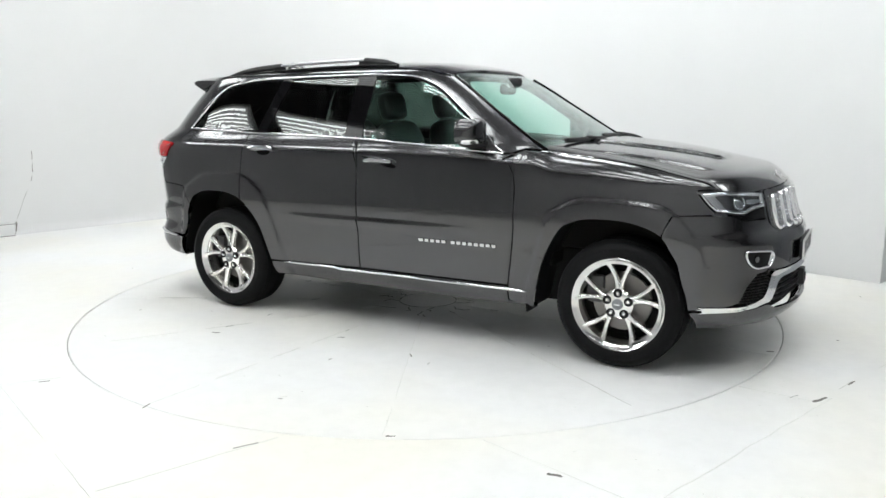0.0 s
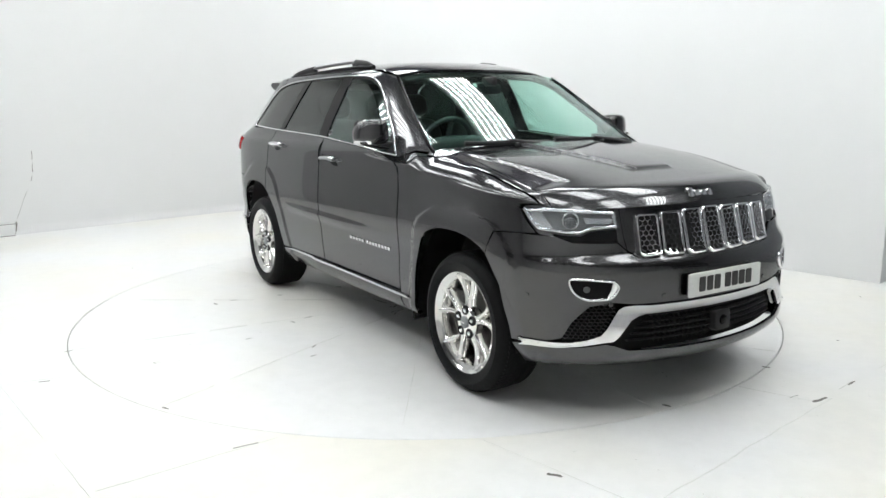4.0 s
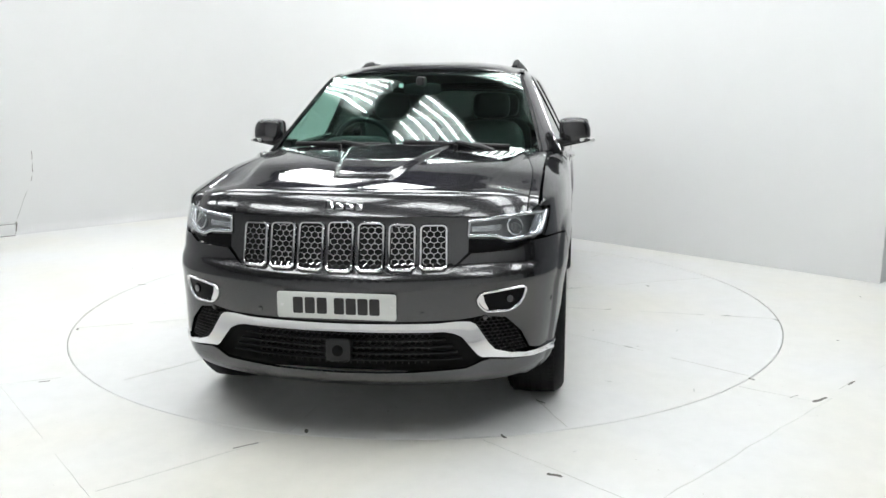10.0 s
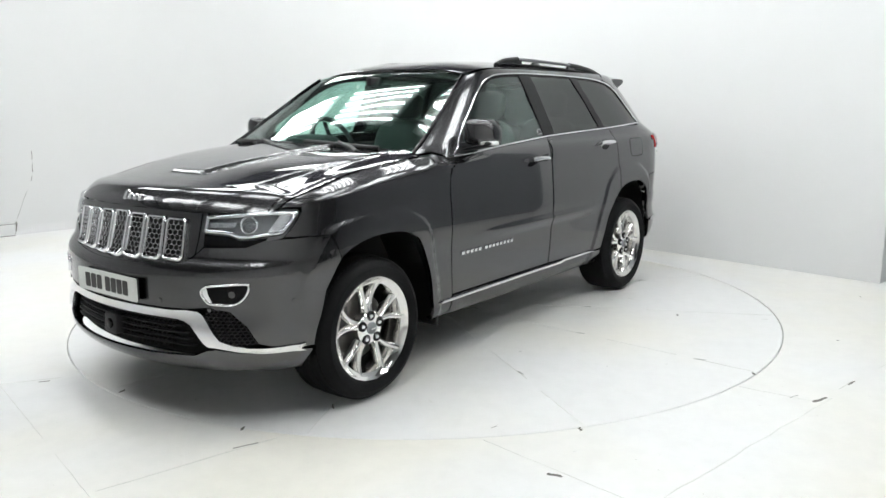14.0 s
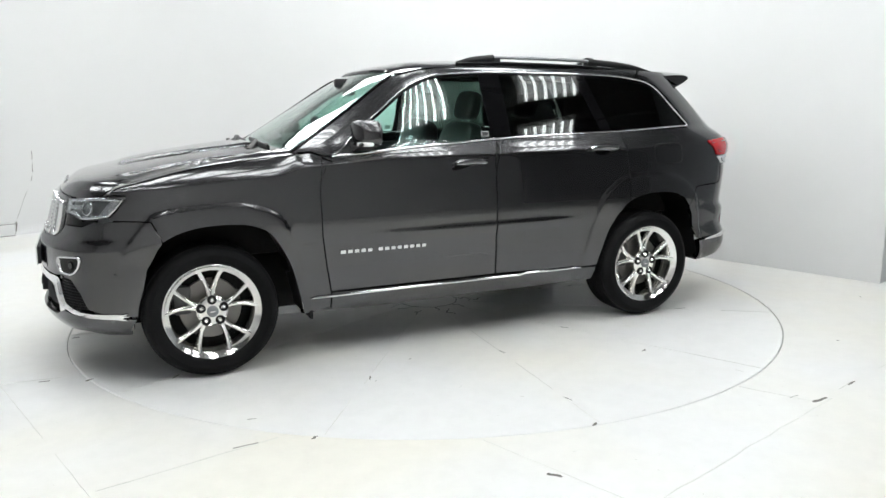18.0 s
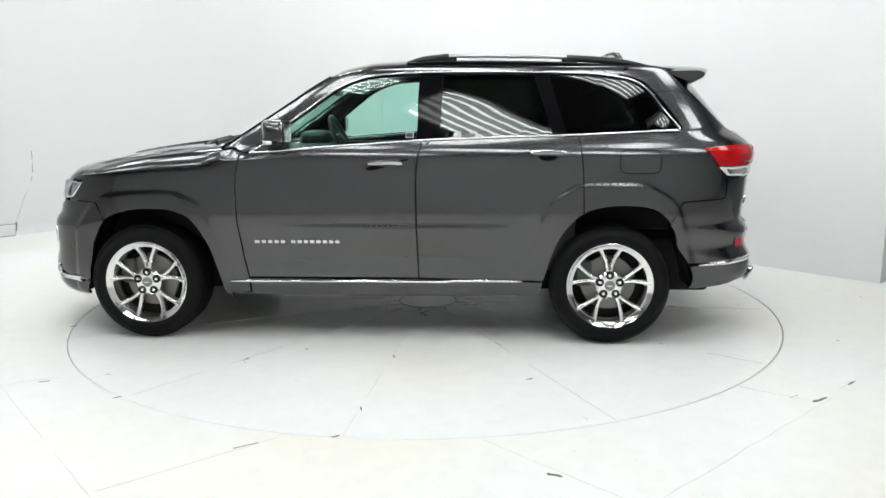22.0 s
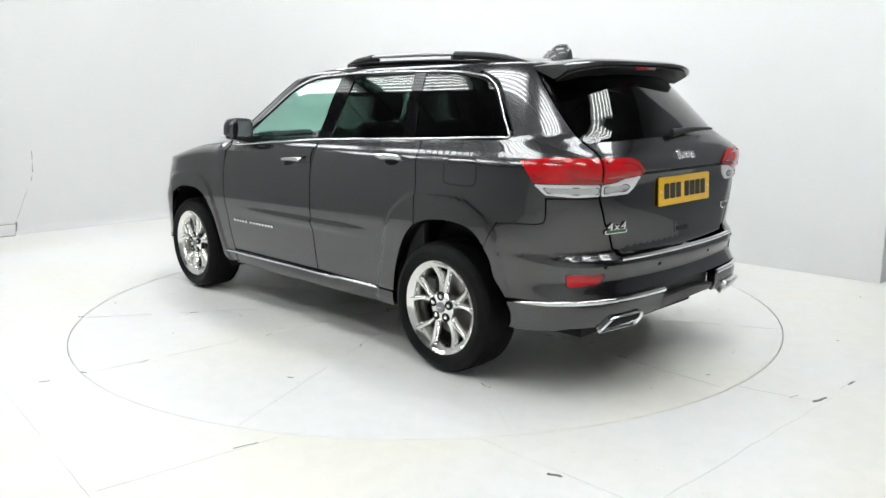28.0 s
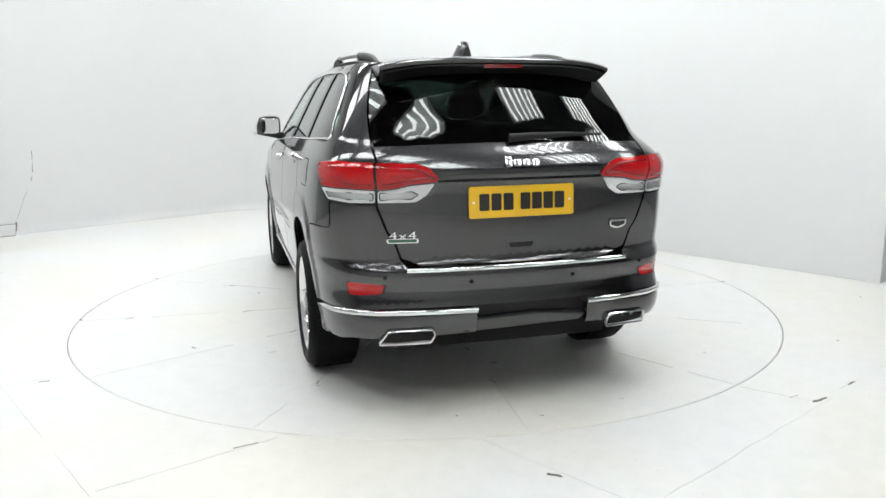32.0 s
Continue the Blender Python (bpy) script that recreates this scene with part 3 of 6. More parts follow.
    part("stub_joint", tube_bm([ac(A_BACK - 0.10, -1.375, 0.012), ac(A_BACK - 0.105, -1.360, 0.06), ac(A_BACK - 0.09, -1.345, 0.135), ac(A_BACK - 0.03, -1.335, 0.145)], [0.004, 0.007, 0.010, 0.006], 6), CRACK_M, stub, "dark open joint")
    part("stub_joint", tube_bm([ac(A_BACK - 0.13, -1.350, 0.137), ac(A_BACK - 0.13, -1.530, 0.139), ac(A_BACK - 0.13, -1.770, 0.137)], [0.004, 0.003, 0.004], 6), CRACK_M, stub)
    part("stub_joint", tube_bm([ac(A_BACK - 0.133, -1.380, 0.003), ac(A_BACK - 0.133, -1.530, 0.003), ac(A_BACK - 0.133, -1.770, 0.003)], [0.004, 0.004, 0.004], 6), CRACK_M, stub)
    end = ac(A_BACK, -1.870)
    wall("wall_back_end", [line[-1], ac(A_BACK, -1.570), end], WALL_M, 0, "white studio wall past the end of the cove")
    left = [end, end + Vector((-0.9, -0.9, 0)), Vector((-7.6, -2.0, 0)), Vector((-7.6, -7.0, 0))]
    wall("wall_left", [left[0] + Vector((0.02, -0.01, 0)), left[1], left[2], left[3]], SIDE_M, 0, "dim grey wall of the open side of the studio")
    far = ac(-9.0, C_RIGHT)
    wall("wall_behind_camera", [Vector((-7.6, -6.9, 0)), Vector((-3, -7.3, 0)), Vector((3, -7.3, 0)), Vector((far.x + 0.5, -7.0, 0))], BACK_M, 0, "dim grey wall of the studio behind the camera")
    # ceiling of ribbed sheets
    bms = [box_bm(24, 24, 0.12, (0, 0, H + 0.06))]
    for k in range(-14, 15):
        bms.append(box_bm(20, 0.05, 0.06, (0, 0, 0), m=Matrix.Translation(ac(0.7 * k, 0, H - 0.03)) @ Matrix.Rotation(math.atan2(AX_C.y, AX_C.x), 4, "Z")))
    c = ob_from("ceiling", joined(bms), CEIL_M, None, 20)
    tagged(c, "dim grey ceiling of ribbed sheets above the lamps", "ceiling", kind="structure")


def build_turntable():
    disc = lathe([(0.0, 0.0), (0.60, 0.0), (1.3, 0.0), (2.0, 0.0), (R_TABLE - 0.008, 0.0), (R_TABLE - 0.004, -0.003), (R_TABLE - 0.004, -0.05), (0.0, -0.05)], 192, "Z")
    t = ob_from("turntable", disc, TABLE_M, None, 30)
    tagged(t, "round white turntable of painted boards, cracked round its hub", "turntable")
    rnd = random.Random(5)

    def dirt(name, pts, w, material, label=""):
        bm = bmesh.new()
        prev = None
        for i, p in enumerate(pts):
            p = Vector((p[0], p[1], 0))
            a, b = pts[max(i - 1, 0)], pts[min(i + 1, len(pts) - 1)]
            d = Vector((b[0] - a[0], b[1] - a[1], 0)).normalized()
            s = Vector((-d.y, d.x, 0)) * w * (0.5 if i in (0, len(pts) - 1) else rnd.uniform(0.5, 1.2))
            row = [bm.verts.new(p + s + Vector((0, 0, 0.0004))), bm.verts.new(p + Vector((0, 0, 0.0022))), bm.verts.new(p - s + Vector((0, 0, 0.0004)))]
            if prev:
                bm.faces.new((prev[0], row[0], row[1], prev[1]))
                bm.faces.new((prev[1], row[1], row[2], prev[2]))
            prev = row
        bmesh.ops.recalc_face_normals(bm, faces=bm.faces)
        return part(name, bm, material, t, label, 0)

    # board joints, every 30 degrees, broken in places
    for k in range(12):
        a = radians(25 + 30 * k)
        r = 0.34
        while r < R_TABLE - 0.1:
            l = rnd.uniform(0.2, 0.6)
            e = min(r + l, R_TABLE - 0.02)
            n = max(3, int((e - r) / 0.06))
            dirt("board_joint", [((r + (e - r) * i / n) * math.cos(a) + rnd.uniform(-1, 1) * 0.003, (r + (e - r) * i / n) * math.sin(a) + rnd.uniform(-1, 1) * 0.003) for i in range(n + 1)], rnd.uniform(0.0010, 0.0024), JOINT_M)
            if rnd.random() < 0.3:
                q = rnd.uniform(r, e)
                dirt("paint_chip", [(q * math.cos(a) + i * 0.02 * math.cos(a + 0.3), q * math.sin(a) + i * 0.02 * math.sin(a + 0.3) + rnd.uniform(-1, 1) * 0.004) for i in range(4)], rnd.uniform(0.003, 0.006), CRACK_M)
            r = e + rnd.uniform(0.0, 0.25)
    # cracks round the hub
    ring = [(0.215 * math.cos(2 * math.pi * k / 48), 0.215 * math.sin(2 * math.pi * k / 48)) for k in range(49)]
    dirt("hub_joint", ring, 0.004, CRACK_M, "dark joint round the hub")
    for k in range(15):
        a = 2 * math.pi * k / 15 + rnd.uniform(-0.15, 0.15)
        r0 = 0.22 if k % 2 == 0 else rnd.uniform(0.27, 0.33)
        pts = [(r0 * math.cos(a), r0 * math.sin(a))]
        for i in range(5):
            a += rnd.uniform(-0.13, 0.13)
            r0 += rnd.uniform(0.015, 0.035)
            pts.append((r0 * math.cos(a), r0 * math.sin(a)))
        dirt("hub_crack", pts, rnd.uniform(0.003, 0.006), CRACK_M)
    for x, y in ((2.01, -1.34), (2.41, -0.53), (2.25, 1.02), (1.42, 2.0), (-1.42, -0.78), (-0.58, -0.93), (0.25, 1.8), (-0.2, -2.44)):
        dirt("paint_chip", [(x + rnd.uniform(-1, 1) * 0.006 + i * 0.014, y + rnd.uniform(-1, 1) * 0.006) for i in range(4)], 0.008, CRACK_M)
    for k in range(46):
        r, a = R_TABLE * math.sqrt(rnd.random()) * 0.98, rnd.uniform(0, 6.28)
        x, y = r * math.cos(a), r * math.sin(a)
        d = rnd.uniform(0, 6.28)
        l = rnd.choice((0.004, 0.006, 0.012, 0.02))
        dirt("scuff", [(x + l * i * math.cos(d), y + l * i * math.sin(d)) for i in range(3)], rnd.uniform(0.0012, 0.003), rnd.choice((CRACK_M, JOINT_M)))
    return t


def build_floor_marks():
    """Joints and scuffs in the fixed floor: thin raised ridges of dirt and filler."""
    rnd = random.Random(8)
    floor_ob = bpy.data.objects["floor"]

    def ridge(name, pts, w, material):
        bm = bmesh.new()
        prev = None
        for i, p in enumerate(pts):
            a, b = pts[max(i - 1, 0)], pts[min(i + 1, len(pts) - 1)]
            d = Vector((b[0] - a[0], b[1] - a[1], 0)).normalized()
            s = Vector((-d.y, d.x, 0)) * w * rnd.uniform(0.5, 1.2)
            p = Vector((p[0], p[1], 0))
            row = [bm.verts.new(p + s + Vector((0, 0, 0.0004))), bm.verts.new(p + Vector((0, 0, 0.002))), bm.verts.new(p - s + Vector((0, 0, 0.0004)))]
            if prev:
                bm.faces.new((prev[0], row[0], row[1], prev[1]))
                bm.faces.new((prev[1], row[1], row[2], prev[2]))
            prev = row
        bmesh.ops.recalc_face_normals(bm, faces=bm.faces)
        part(name, bm, material, floor_ob, "", 0)

    def broken(a, b, w, material, wob=0.004, miss=0.25):
        n = max(4, int(math.hypot(b[0] - a[0], b[1] - a[1]) / 0.07))
        pts = [(a[0] + (b[0] - a[0]) * i / n + rnd.uniform(-wob, wob), a[1] + (b[1] - a[1]) * i / n + rnd.uniform(-wob, wob)) for i in range(n + 1)]
        i = 0
        while i < n:
            k = min(n, i + rnd.randint(3, 8))
            if rnd.random() > miss:
                ridge("floor_joint", pts[i:k + 1], w * rnd.uniform(0.6, 1.2), material)
            i = k

    broken((-2.6, -1.35), (-1.30, -2.95), 0.0016, JOINT_M, 0.002, 0.05)
    broken((-1.30, -2.90), (-0.68, -2.43), 0.0016, JOINT_M, 0.002, 0.15)
    broken((-2.9, -1.9), (-2.03, -1.60), 0.002, JOINT_M, 0.004, 0.3)
    broken((0.24, -2.50), (0.80, -3.10), 0.0022, JOINT_M, 0.004, 0.25)
    broken((0.80, -3.10), (2.35, -1.80), 0.0016, JOINT_M, 0.004, 0.2)
    broken((1.62, -1.90), (1.90, -2.11), 0.0016, JOINT_M, 0.004, 0.2)
    broken((1.90, -2.13), (2.9, -1.35), 0.003, JOINT_M, 0.006, 0.4)
    for (x, y), (dx, dy), w in (((1.90, -2.125), (0.10, 0.055), 0.012), ((0.47, -2.82), (0.06, -0.03), 0.008), ((-0.86, -2.535), (0.10, 0.05), 0.006),
                                ((-2.12, -1.67), (0.05, 0.02), 0.006), ((2.2, -1.9), (0.06, 0.05), 0.006), ((1.82, -2.06), (0.05, 0.03), 0.003)):
        ridge("paint_chip", [(x + dx * i / 4 + rnd.uniform(-1, 1) * 0.004, y + dy * i / 4 + rnd.uniform(-1, 1) * 0.004) for i in range(5)], w, CRACK_M)
    for k in range(70):
        x, y = rnd.uniform(-4, 4), rnd.uniform(-3.2, 2.5)
        if math.hypot(x, y) < R_TABLE + 0.05 or x * AX_C.x + y * AX_C.y > C_RIGHT - 0.1:
            continue
        d = rnd.uniform(0, 6.28)
        l = rnd.choice((0.004, 0.006, 0.01, 0.025))
        ridge("scuff", [(x + l * i * math.cos(d), y + l * i * math.sin(d)) for i in range(3)], rnd.uniform(0.0012, 0.003), rnd.choice((CRACK_M, JOINT_M)))


LAMP_Z = 3.85


def build_lamps():
    """Banks of six fluorescent tubes under the ceiling, in rows along the right wall."""
    def bank():
        e = new("tube_lamp_bank")
        tagged(e, "hanging bank of six bare white fluorescent tubes, lit", "ceiling lamp", group="tube lamp banks")
        part("housing", box_bm(1.62, 0.72, 0.05, (0, 0, 0.09), 0.01), WALL_G, e, "white sheet housing")
        for k in range(6):
            part("tube", box_bm(1.5, 0.032, 0.024, (0, -0.285 + 0.114 * k, 0.03), 0.007, seg=1), TUBE_M, e)
        for sx in (-0.7, 0.7):
            part("hanger", tube_bm([(sx, 0, 0.11), (sx, 0, 0.44)], 0.006, 6), DOOR_M, e)
        return e
    ang = math.atan2(AX_A.y, AX_A.x)
    first = bank()
    made = False
    for c in (-3.8, -1.9, -0.1, 1.40):
        for a in (-4.4, -2.3, -0.2, 1.9, 3.9):
            p = ac(a + 0.0, c, LAMP_Z)
            if p.y < -5.5 or abs(p.x) > 6.5:
                continue
            m = Matrix.Translation(p) @ Matrix.Rotation(ang, 4, "Z")
            if not made:
                first.matrix_basis = m
                made = True
            else:
                copy_thing(first, m)


build_room()
TABLE = build_turntable()
build_floor_marks()
build_lamps()


# ---- the car ----
CAR = new("car")
tagged(CAR, "dark grey metallic off-road car with chrome trim on the turntable", "car")

ARCH_F = catmull([(0.950, 0.275), (0.978, 0.41), (1.030, 0.595), (1.12, 0.752), (1.19, 0.80), (1.30, 0.828), (1.52, 0.822), (1.69, 0.757), (1.775, 0.62), (1.819, 0.455), (1.842, 0.30)], 4)
ARCH_R = catmull([(-1.935, 0.335), (-1.915, 0.45), (-1.835, 0.675), (-1.75, 0.80), (-1.625, 0.845), (-1.425, 0.845), (-1.275, 0.795), (-1.155, 0.66), (-1.085, 0.49), (-1.03, 0.29)], 4)
BELT = [(0.765, 1.166), (0.60, 1.176), (0.31, 1.198), (-0.33, 1.236), (-0.8, 1.250), (-1.25, 1.262), (-1.78, 1.283)]


def belt(x):
    return float(np.interp(-x, [-p[0] for p in BELT], [p[1] for p in BELT]))


def between(line, x0, x1):
    return [p for p in line if min(x0, x1) < p[0] < max(x0, x1)]


def fine(line, n=6):
    """The same line with n steps between its points."""
    out = [tuple(p + (q - p) * k / n for p, q in zip(a, b)) for a, b in zip(line, line[1:]) for k in range(n)]
    return out + [line[-1]]


DOOR_F_SEAM = fine([(0.815, 1.172), (0.828, 1.08), (0.842, 0.98), (0.838, 0.74), (0.815, 0.55), (0.790, 0.398)])
DOOR_B_SEAM = fine([(-0.308, 1.236), (-0.297, 1.19), (-0.287, 1.14), (-0.279, 1.08), (-0.275, 1.0), (-0.276, 0.72), (-0.285, 0.398)])
DOOR_C_SEAM = fine([(-1.255, 1.262), (-1.272, 1.15), (-1.282, 1.05), (-1.287, 0.80)])


def build_sides():
    for sg in (1, -1):
        # front door
        p = DOOR_F_SEAM + DOOR_B_SEAM[::-1] + [(x, belt(x)) for x in (-0.2, 0.0, 0.2, 0.4, 0.6, 0.74)]
        panel("front_door", mir(xz(p), sg), PAINT, CAR, h=0.017, thick=0.02, gap=0.0048)
        # rear door
        arch = between(ARCH_R, -1.28, -1.08)
        p = DOOR_B_SEAM + [(-0.6, 0.392), (-0.895, 0.386), (-1.055, 0.384), (-1.085, 0.49)] + [q for q in arch[::-1] if q[1] > 0.51] + DOOR_C_SEAM[::-1] + [(x, belt(x)) for x in (-1.1, -0.9, -0.7, -0.5)]
        panel("rear_door", mir(xz(p), sg), PAINT, CAR, h=0.017, thick=0.02, gap=0.0048)
        # inner panel behind the upper corner of the front door
        panel("hinge_panel", mir(xz(fine([(0.90, 1.185), (0.70, 1.165), (0.72, 1.05), (0.87, 1.05), (0.90, 1.185)])[:-1]), sg), PAINT, CAR, h=0.03, off=-0.0085, thick=0.004, gap=0.0)
        panel("pillar_panel", mir(xz(fine([(-0.262, 1.232), (-0.235, 1.05), (-0.315, 1.05), (-0.352, 1.236), (-0.262, 1.232)])[:-1]), sg), PAINT, CAR, h=0.03, off=-0.0085, thick=0.004, gap=0.0)
        # black strips behind the door gaps, in place of the shade there
        for seam in (DOOR_F_SEAM, DOOR_B_SEAM, DOOR_C_SEAM):
            ribbon("door_gap_shade", mir(xz(seam), sg), 0.011, 0.002, VOID, CAR, off=-0.005, label="black strip standing in for shade in the door gap")
        # front wing: side, and its shoulder up to the bonnet seam
        zb = lambda x: HOOD_0 + 0.86 * (HOOD_Z(x + hood_bow(x, 0.78)) - HOOD_0)
        xs = [1.925, 1.90, 1.87, 1.8, 1.7, 1.6, 1.5, 1.4, 1.3, 1.2, 1.1, 1.0, 0.95]
        p = between(ARCH_F, 0.94, 1.68) + [(1.690, 0.759), (1.718, 0.832), (1.738, 0.870), (1.80, 0.873), (1.868, 0.876), (1.940, 0.878), (1.938, 0.888), (1.895, 0.932), (1.865, 0.970), (1.850, 0.990), (1.852, 1.003), (1.90, 1.006), (1.930, 1.004)] + [(x, zb(x)) for x in xs] + [(0.88, 1.19)] + DOOR_F_SEAM[0:] + [(0.79, 0.30)]
        panel("front_wing", mir([(-x, z) for x, z in p], sg), PAINT, CAR, f=wing, h=0.021, thick=0.02, gap=0.003)
        # sill
        p = [(0.972, 0.285), (0.785, 0.30), (0.785, 0.392), (0.4, 0.392), (-0.285, 0.392), (-0.6, 0.386), (-0.905, 0.380), (-1.05, 0.378), (-1.03, 0.285), (-0.6, 0.275), (0.4, 0.27)]
        panel("sill", mir(xz(p), sg), PAINT, CAR, h=0.03, thick=0.03)
        ribbon("sill_trim", mir(xz([(x, 0.378 - 0.003 * abs(x) + 0.008 * (x < -0.5)) for x in np.linspace(0.915, -0.925, 40)]), sg), [0.004] + [0.017] * 38 + [0.004], 0.012, CHROME, CAR, off=0.004, label="slim chrome strip along the sill")
        # rear quarter with the rear pillar
        arch = between(ARCH_R, -1.80, -1.29)
        p = DOOR_C_SEAM + arch[::-1] + [(-1.805, 0.74), (-1.875, 0.872), (-2.0, 0.880), (-2.10, 0.883), (-2.128, 0.892), (-2.135, 0.915), (-2.135, 1.008)]
        P = xz(p) + uz([("r", 0.80, 1.008), ("r", 0.688, 1.008), ("r", 0.688, 1.10), ("r", 0.686, 1.20), ("r", 0.684, 1.28), ("r", 0.672, 1.40), ("r", 0.640, 1.53), ("r", 0.60, 1.63)])
        P += xz([(-1.922, 1.652), (-1.776, 1.665), (-1.583, 1.668), (-1.510, 1.625), (-1.583, 1.605), (-1.667, 1.57), (-1.752, 1.48), (-1.852, 1.345), (-1.874, 1.30), (-1.852, 1.278), (-1.776, 1.272)]) + xz([(-1.510, 1.272)])
        panel("rear_quarter", mir(P, sg), PAINT, CAR, h=0.023, thick=0.02)
        # fuel flap or plain: a rounded square in relief
        if sg > 0:
            c = [(-1.497 - 0.236 * (0.5 + 0.5 * a), 1.108 + 0.068 * b) for a, b in [(math.copysign(abs(math.cos(t)) ** 0.4, math.cos(t)), math.copysign(abs(math.sin(t)) ** 0.4, math.sin(t))) for t in np.linspace(0, 2 * math.pi, 40, endpoint=False)]]
            ribbon("fuel_flap_seam", xz(c), 0.006, 0.001, VOID, CAR, off=0.0025, closed=True, label="dark seam round the fuel flap")
            panel("fuel_flap", inset_poly(xz(c), 0.004), PAINT, CAR, h=0.03, off=0.003, thick=0.004)
        # pillars and window surround in gloss black, roof rail panel in paint
        W_TOP = [(0.745, 1.175), (0.60, 1.292), (0.435, 1.411), (0.238, 1.548), (0.10, 1.606), (-0.04, 1.634), (-0.34, 1.646), (-0.95, 1.641), (-1.30, 1.630), (-1.50, 1.606)]
        cant = [(0.86, 1.20), (0.70, 1.325), (0.56, 1.43), (0.36, 1.572), (0.25, 1.622), (0.10, 1.655), (-0.04, 1.67), (-0.34, 1.675), (-0.95, 1.675), (-1.30, 1.672), (-1.56, 1.668)]
        p = cant + [(-1.50, 1.612)] + W_TOP[::-1][1:] + [(0.80, 1.175)]
        panel("roof_side", mir(xz(p), sg), PAINT, CAR, h=0.025, thick=0.02, gap=0.0)
        # chrome line round the windows
        loop = xz([(0.752, 1.172), (0.60, 1.285), (0.435, 1.405), (0.238, 1.543), (0.10, 1.602), (-0.04, 1.630), (-0.34, 1.643), (-0.65, 1.643), (-0.95, 1.638), (-1.30, 1.627), (-1.510, 1.602), (-1.601, 1.578), (-1.679, 1.525), (-1.776, 1.40), (-1.847, 1.312), (-1.859, 1.294), (-1.852, 1.284), (-1.832, 1.282)])
        ribbon("window_trim", mir(catmull(loop, 5), sg), 0.010, 0.007, CHROME, CAR, off=0.003, label="chrome strip round the side windows")
        ribbon("window_frame", mir(catmull(loop[:-4], 5), sg), 0.038, 0.004, GLOSS_BLACK, CAR, off=-0.004, label="black window frame")
        low = xz([(x, belt(x) + 0.002) for x in np.linspace(0.752, -1.835, 50)])
        ribbon("belt_trim", mir(low, sg), 0.011, 0.007, CHROME, CAR, off=0.003, label="chrome strip along the window sills")
        # panes
        wf = [(0.70, 1.190), (0.60, 1.268), (0.435, 1.388), (0.24, 1.526), (0.10, 1.586), (-0.04, 1.614), (-0.295, 1.626), (-0.285, 1.42), (-0.280, 1.243), (0.0, 1.226), (0.31, 1.210), (0.6, 1.192)]
        wr = [(-0.425, 1.627), (-0.70, 1.628), (-1.00, 1.620), (-1.045, 1.48), (-1.115, 1.266), (-0.8, 1.258), (-0.415, 1.248)]
        wq = [(-1.075, 1.618), (-1.30, 1.610), (-1.510, 1.586), (-1.589, 1.565), (-1.655, 1.52), (-1.752, 1.39), (-1.827, 1.312), (-1.817, 1.296), (-1.776, 1.292), (-1.4, 1.278), (-1.185, 1.268), (-1.12, 1.46)]
        panel("front_side_window", mir(xz(wf), sg), GLASS, CAR, h=0.05, off=-0.006, thick=0.004, gap=-0.012, edge=0.0)
        panel("rear_side_window", mir(xz(wr), sg), PRIVACY, CAR, h=0.05, off=-0.006, thick=0.004, gap=-0.012, edge=0.0)
        panel("quarter_window", mir(xz(wq), sg), REAR_TINT, CAR, h=0.05, off=-0.006, thick=0.004, gap=-0.012, edge=0.0)
        # black pillars between the panes
        pil = [(-0.285, 1.640), (-0.435, 1.641), (-0.425, 1.40), (-0.415, 1.240), (-0.27, 1.233), (-0.275, 1.45)]
        panel("centre_pillar", mir(xz(pil), sg), GLOSS_BLACK, CAR, h=0.04, off=0.0, thick=0.006)
        pil = [(-0.99, 1.636), (-1.085, 1.634), (-1.13, 1.46), (-1.195, 1.262), (-1.105, 1.260), (-1.035, 1.48)]
        panel("rear_pillar", mir(xz(pil), sg), GLOSS_BLACK, CAR, h=0.04, off=0.0, thick=0.006)
        blk = [(0.745, 1.178), (0.60, 1.282), (0.56, 1.30), (0.60, 1.225), (0.615, 1.183)]
        panel("mirror_base", mir(xz(blk), sg), PLASTIC, CAR, h=0.04, off=0.0, thick=0.006)


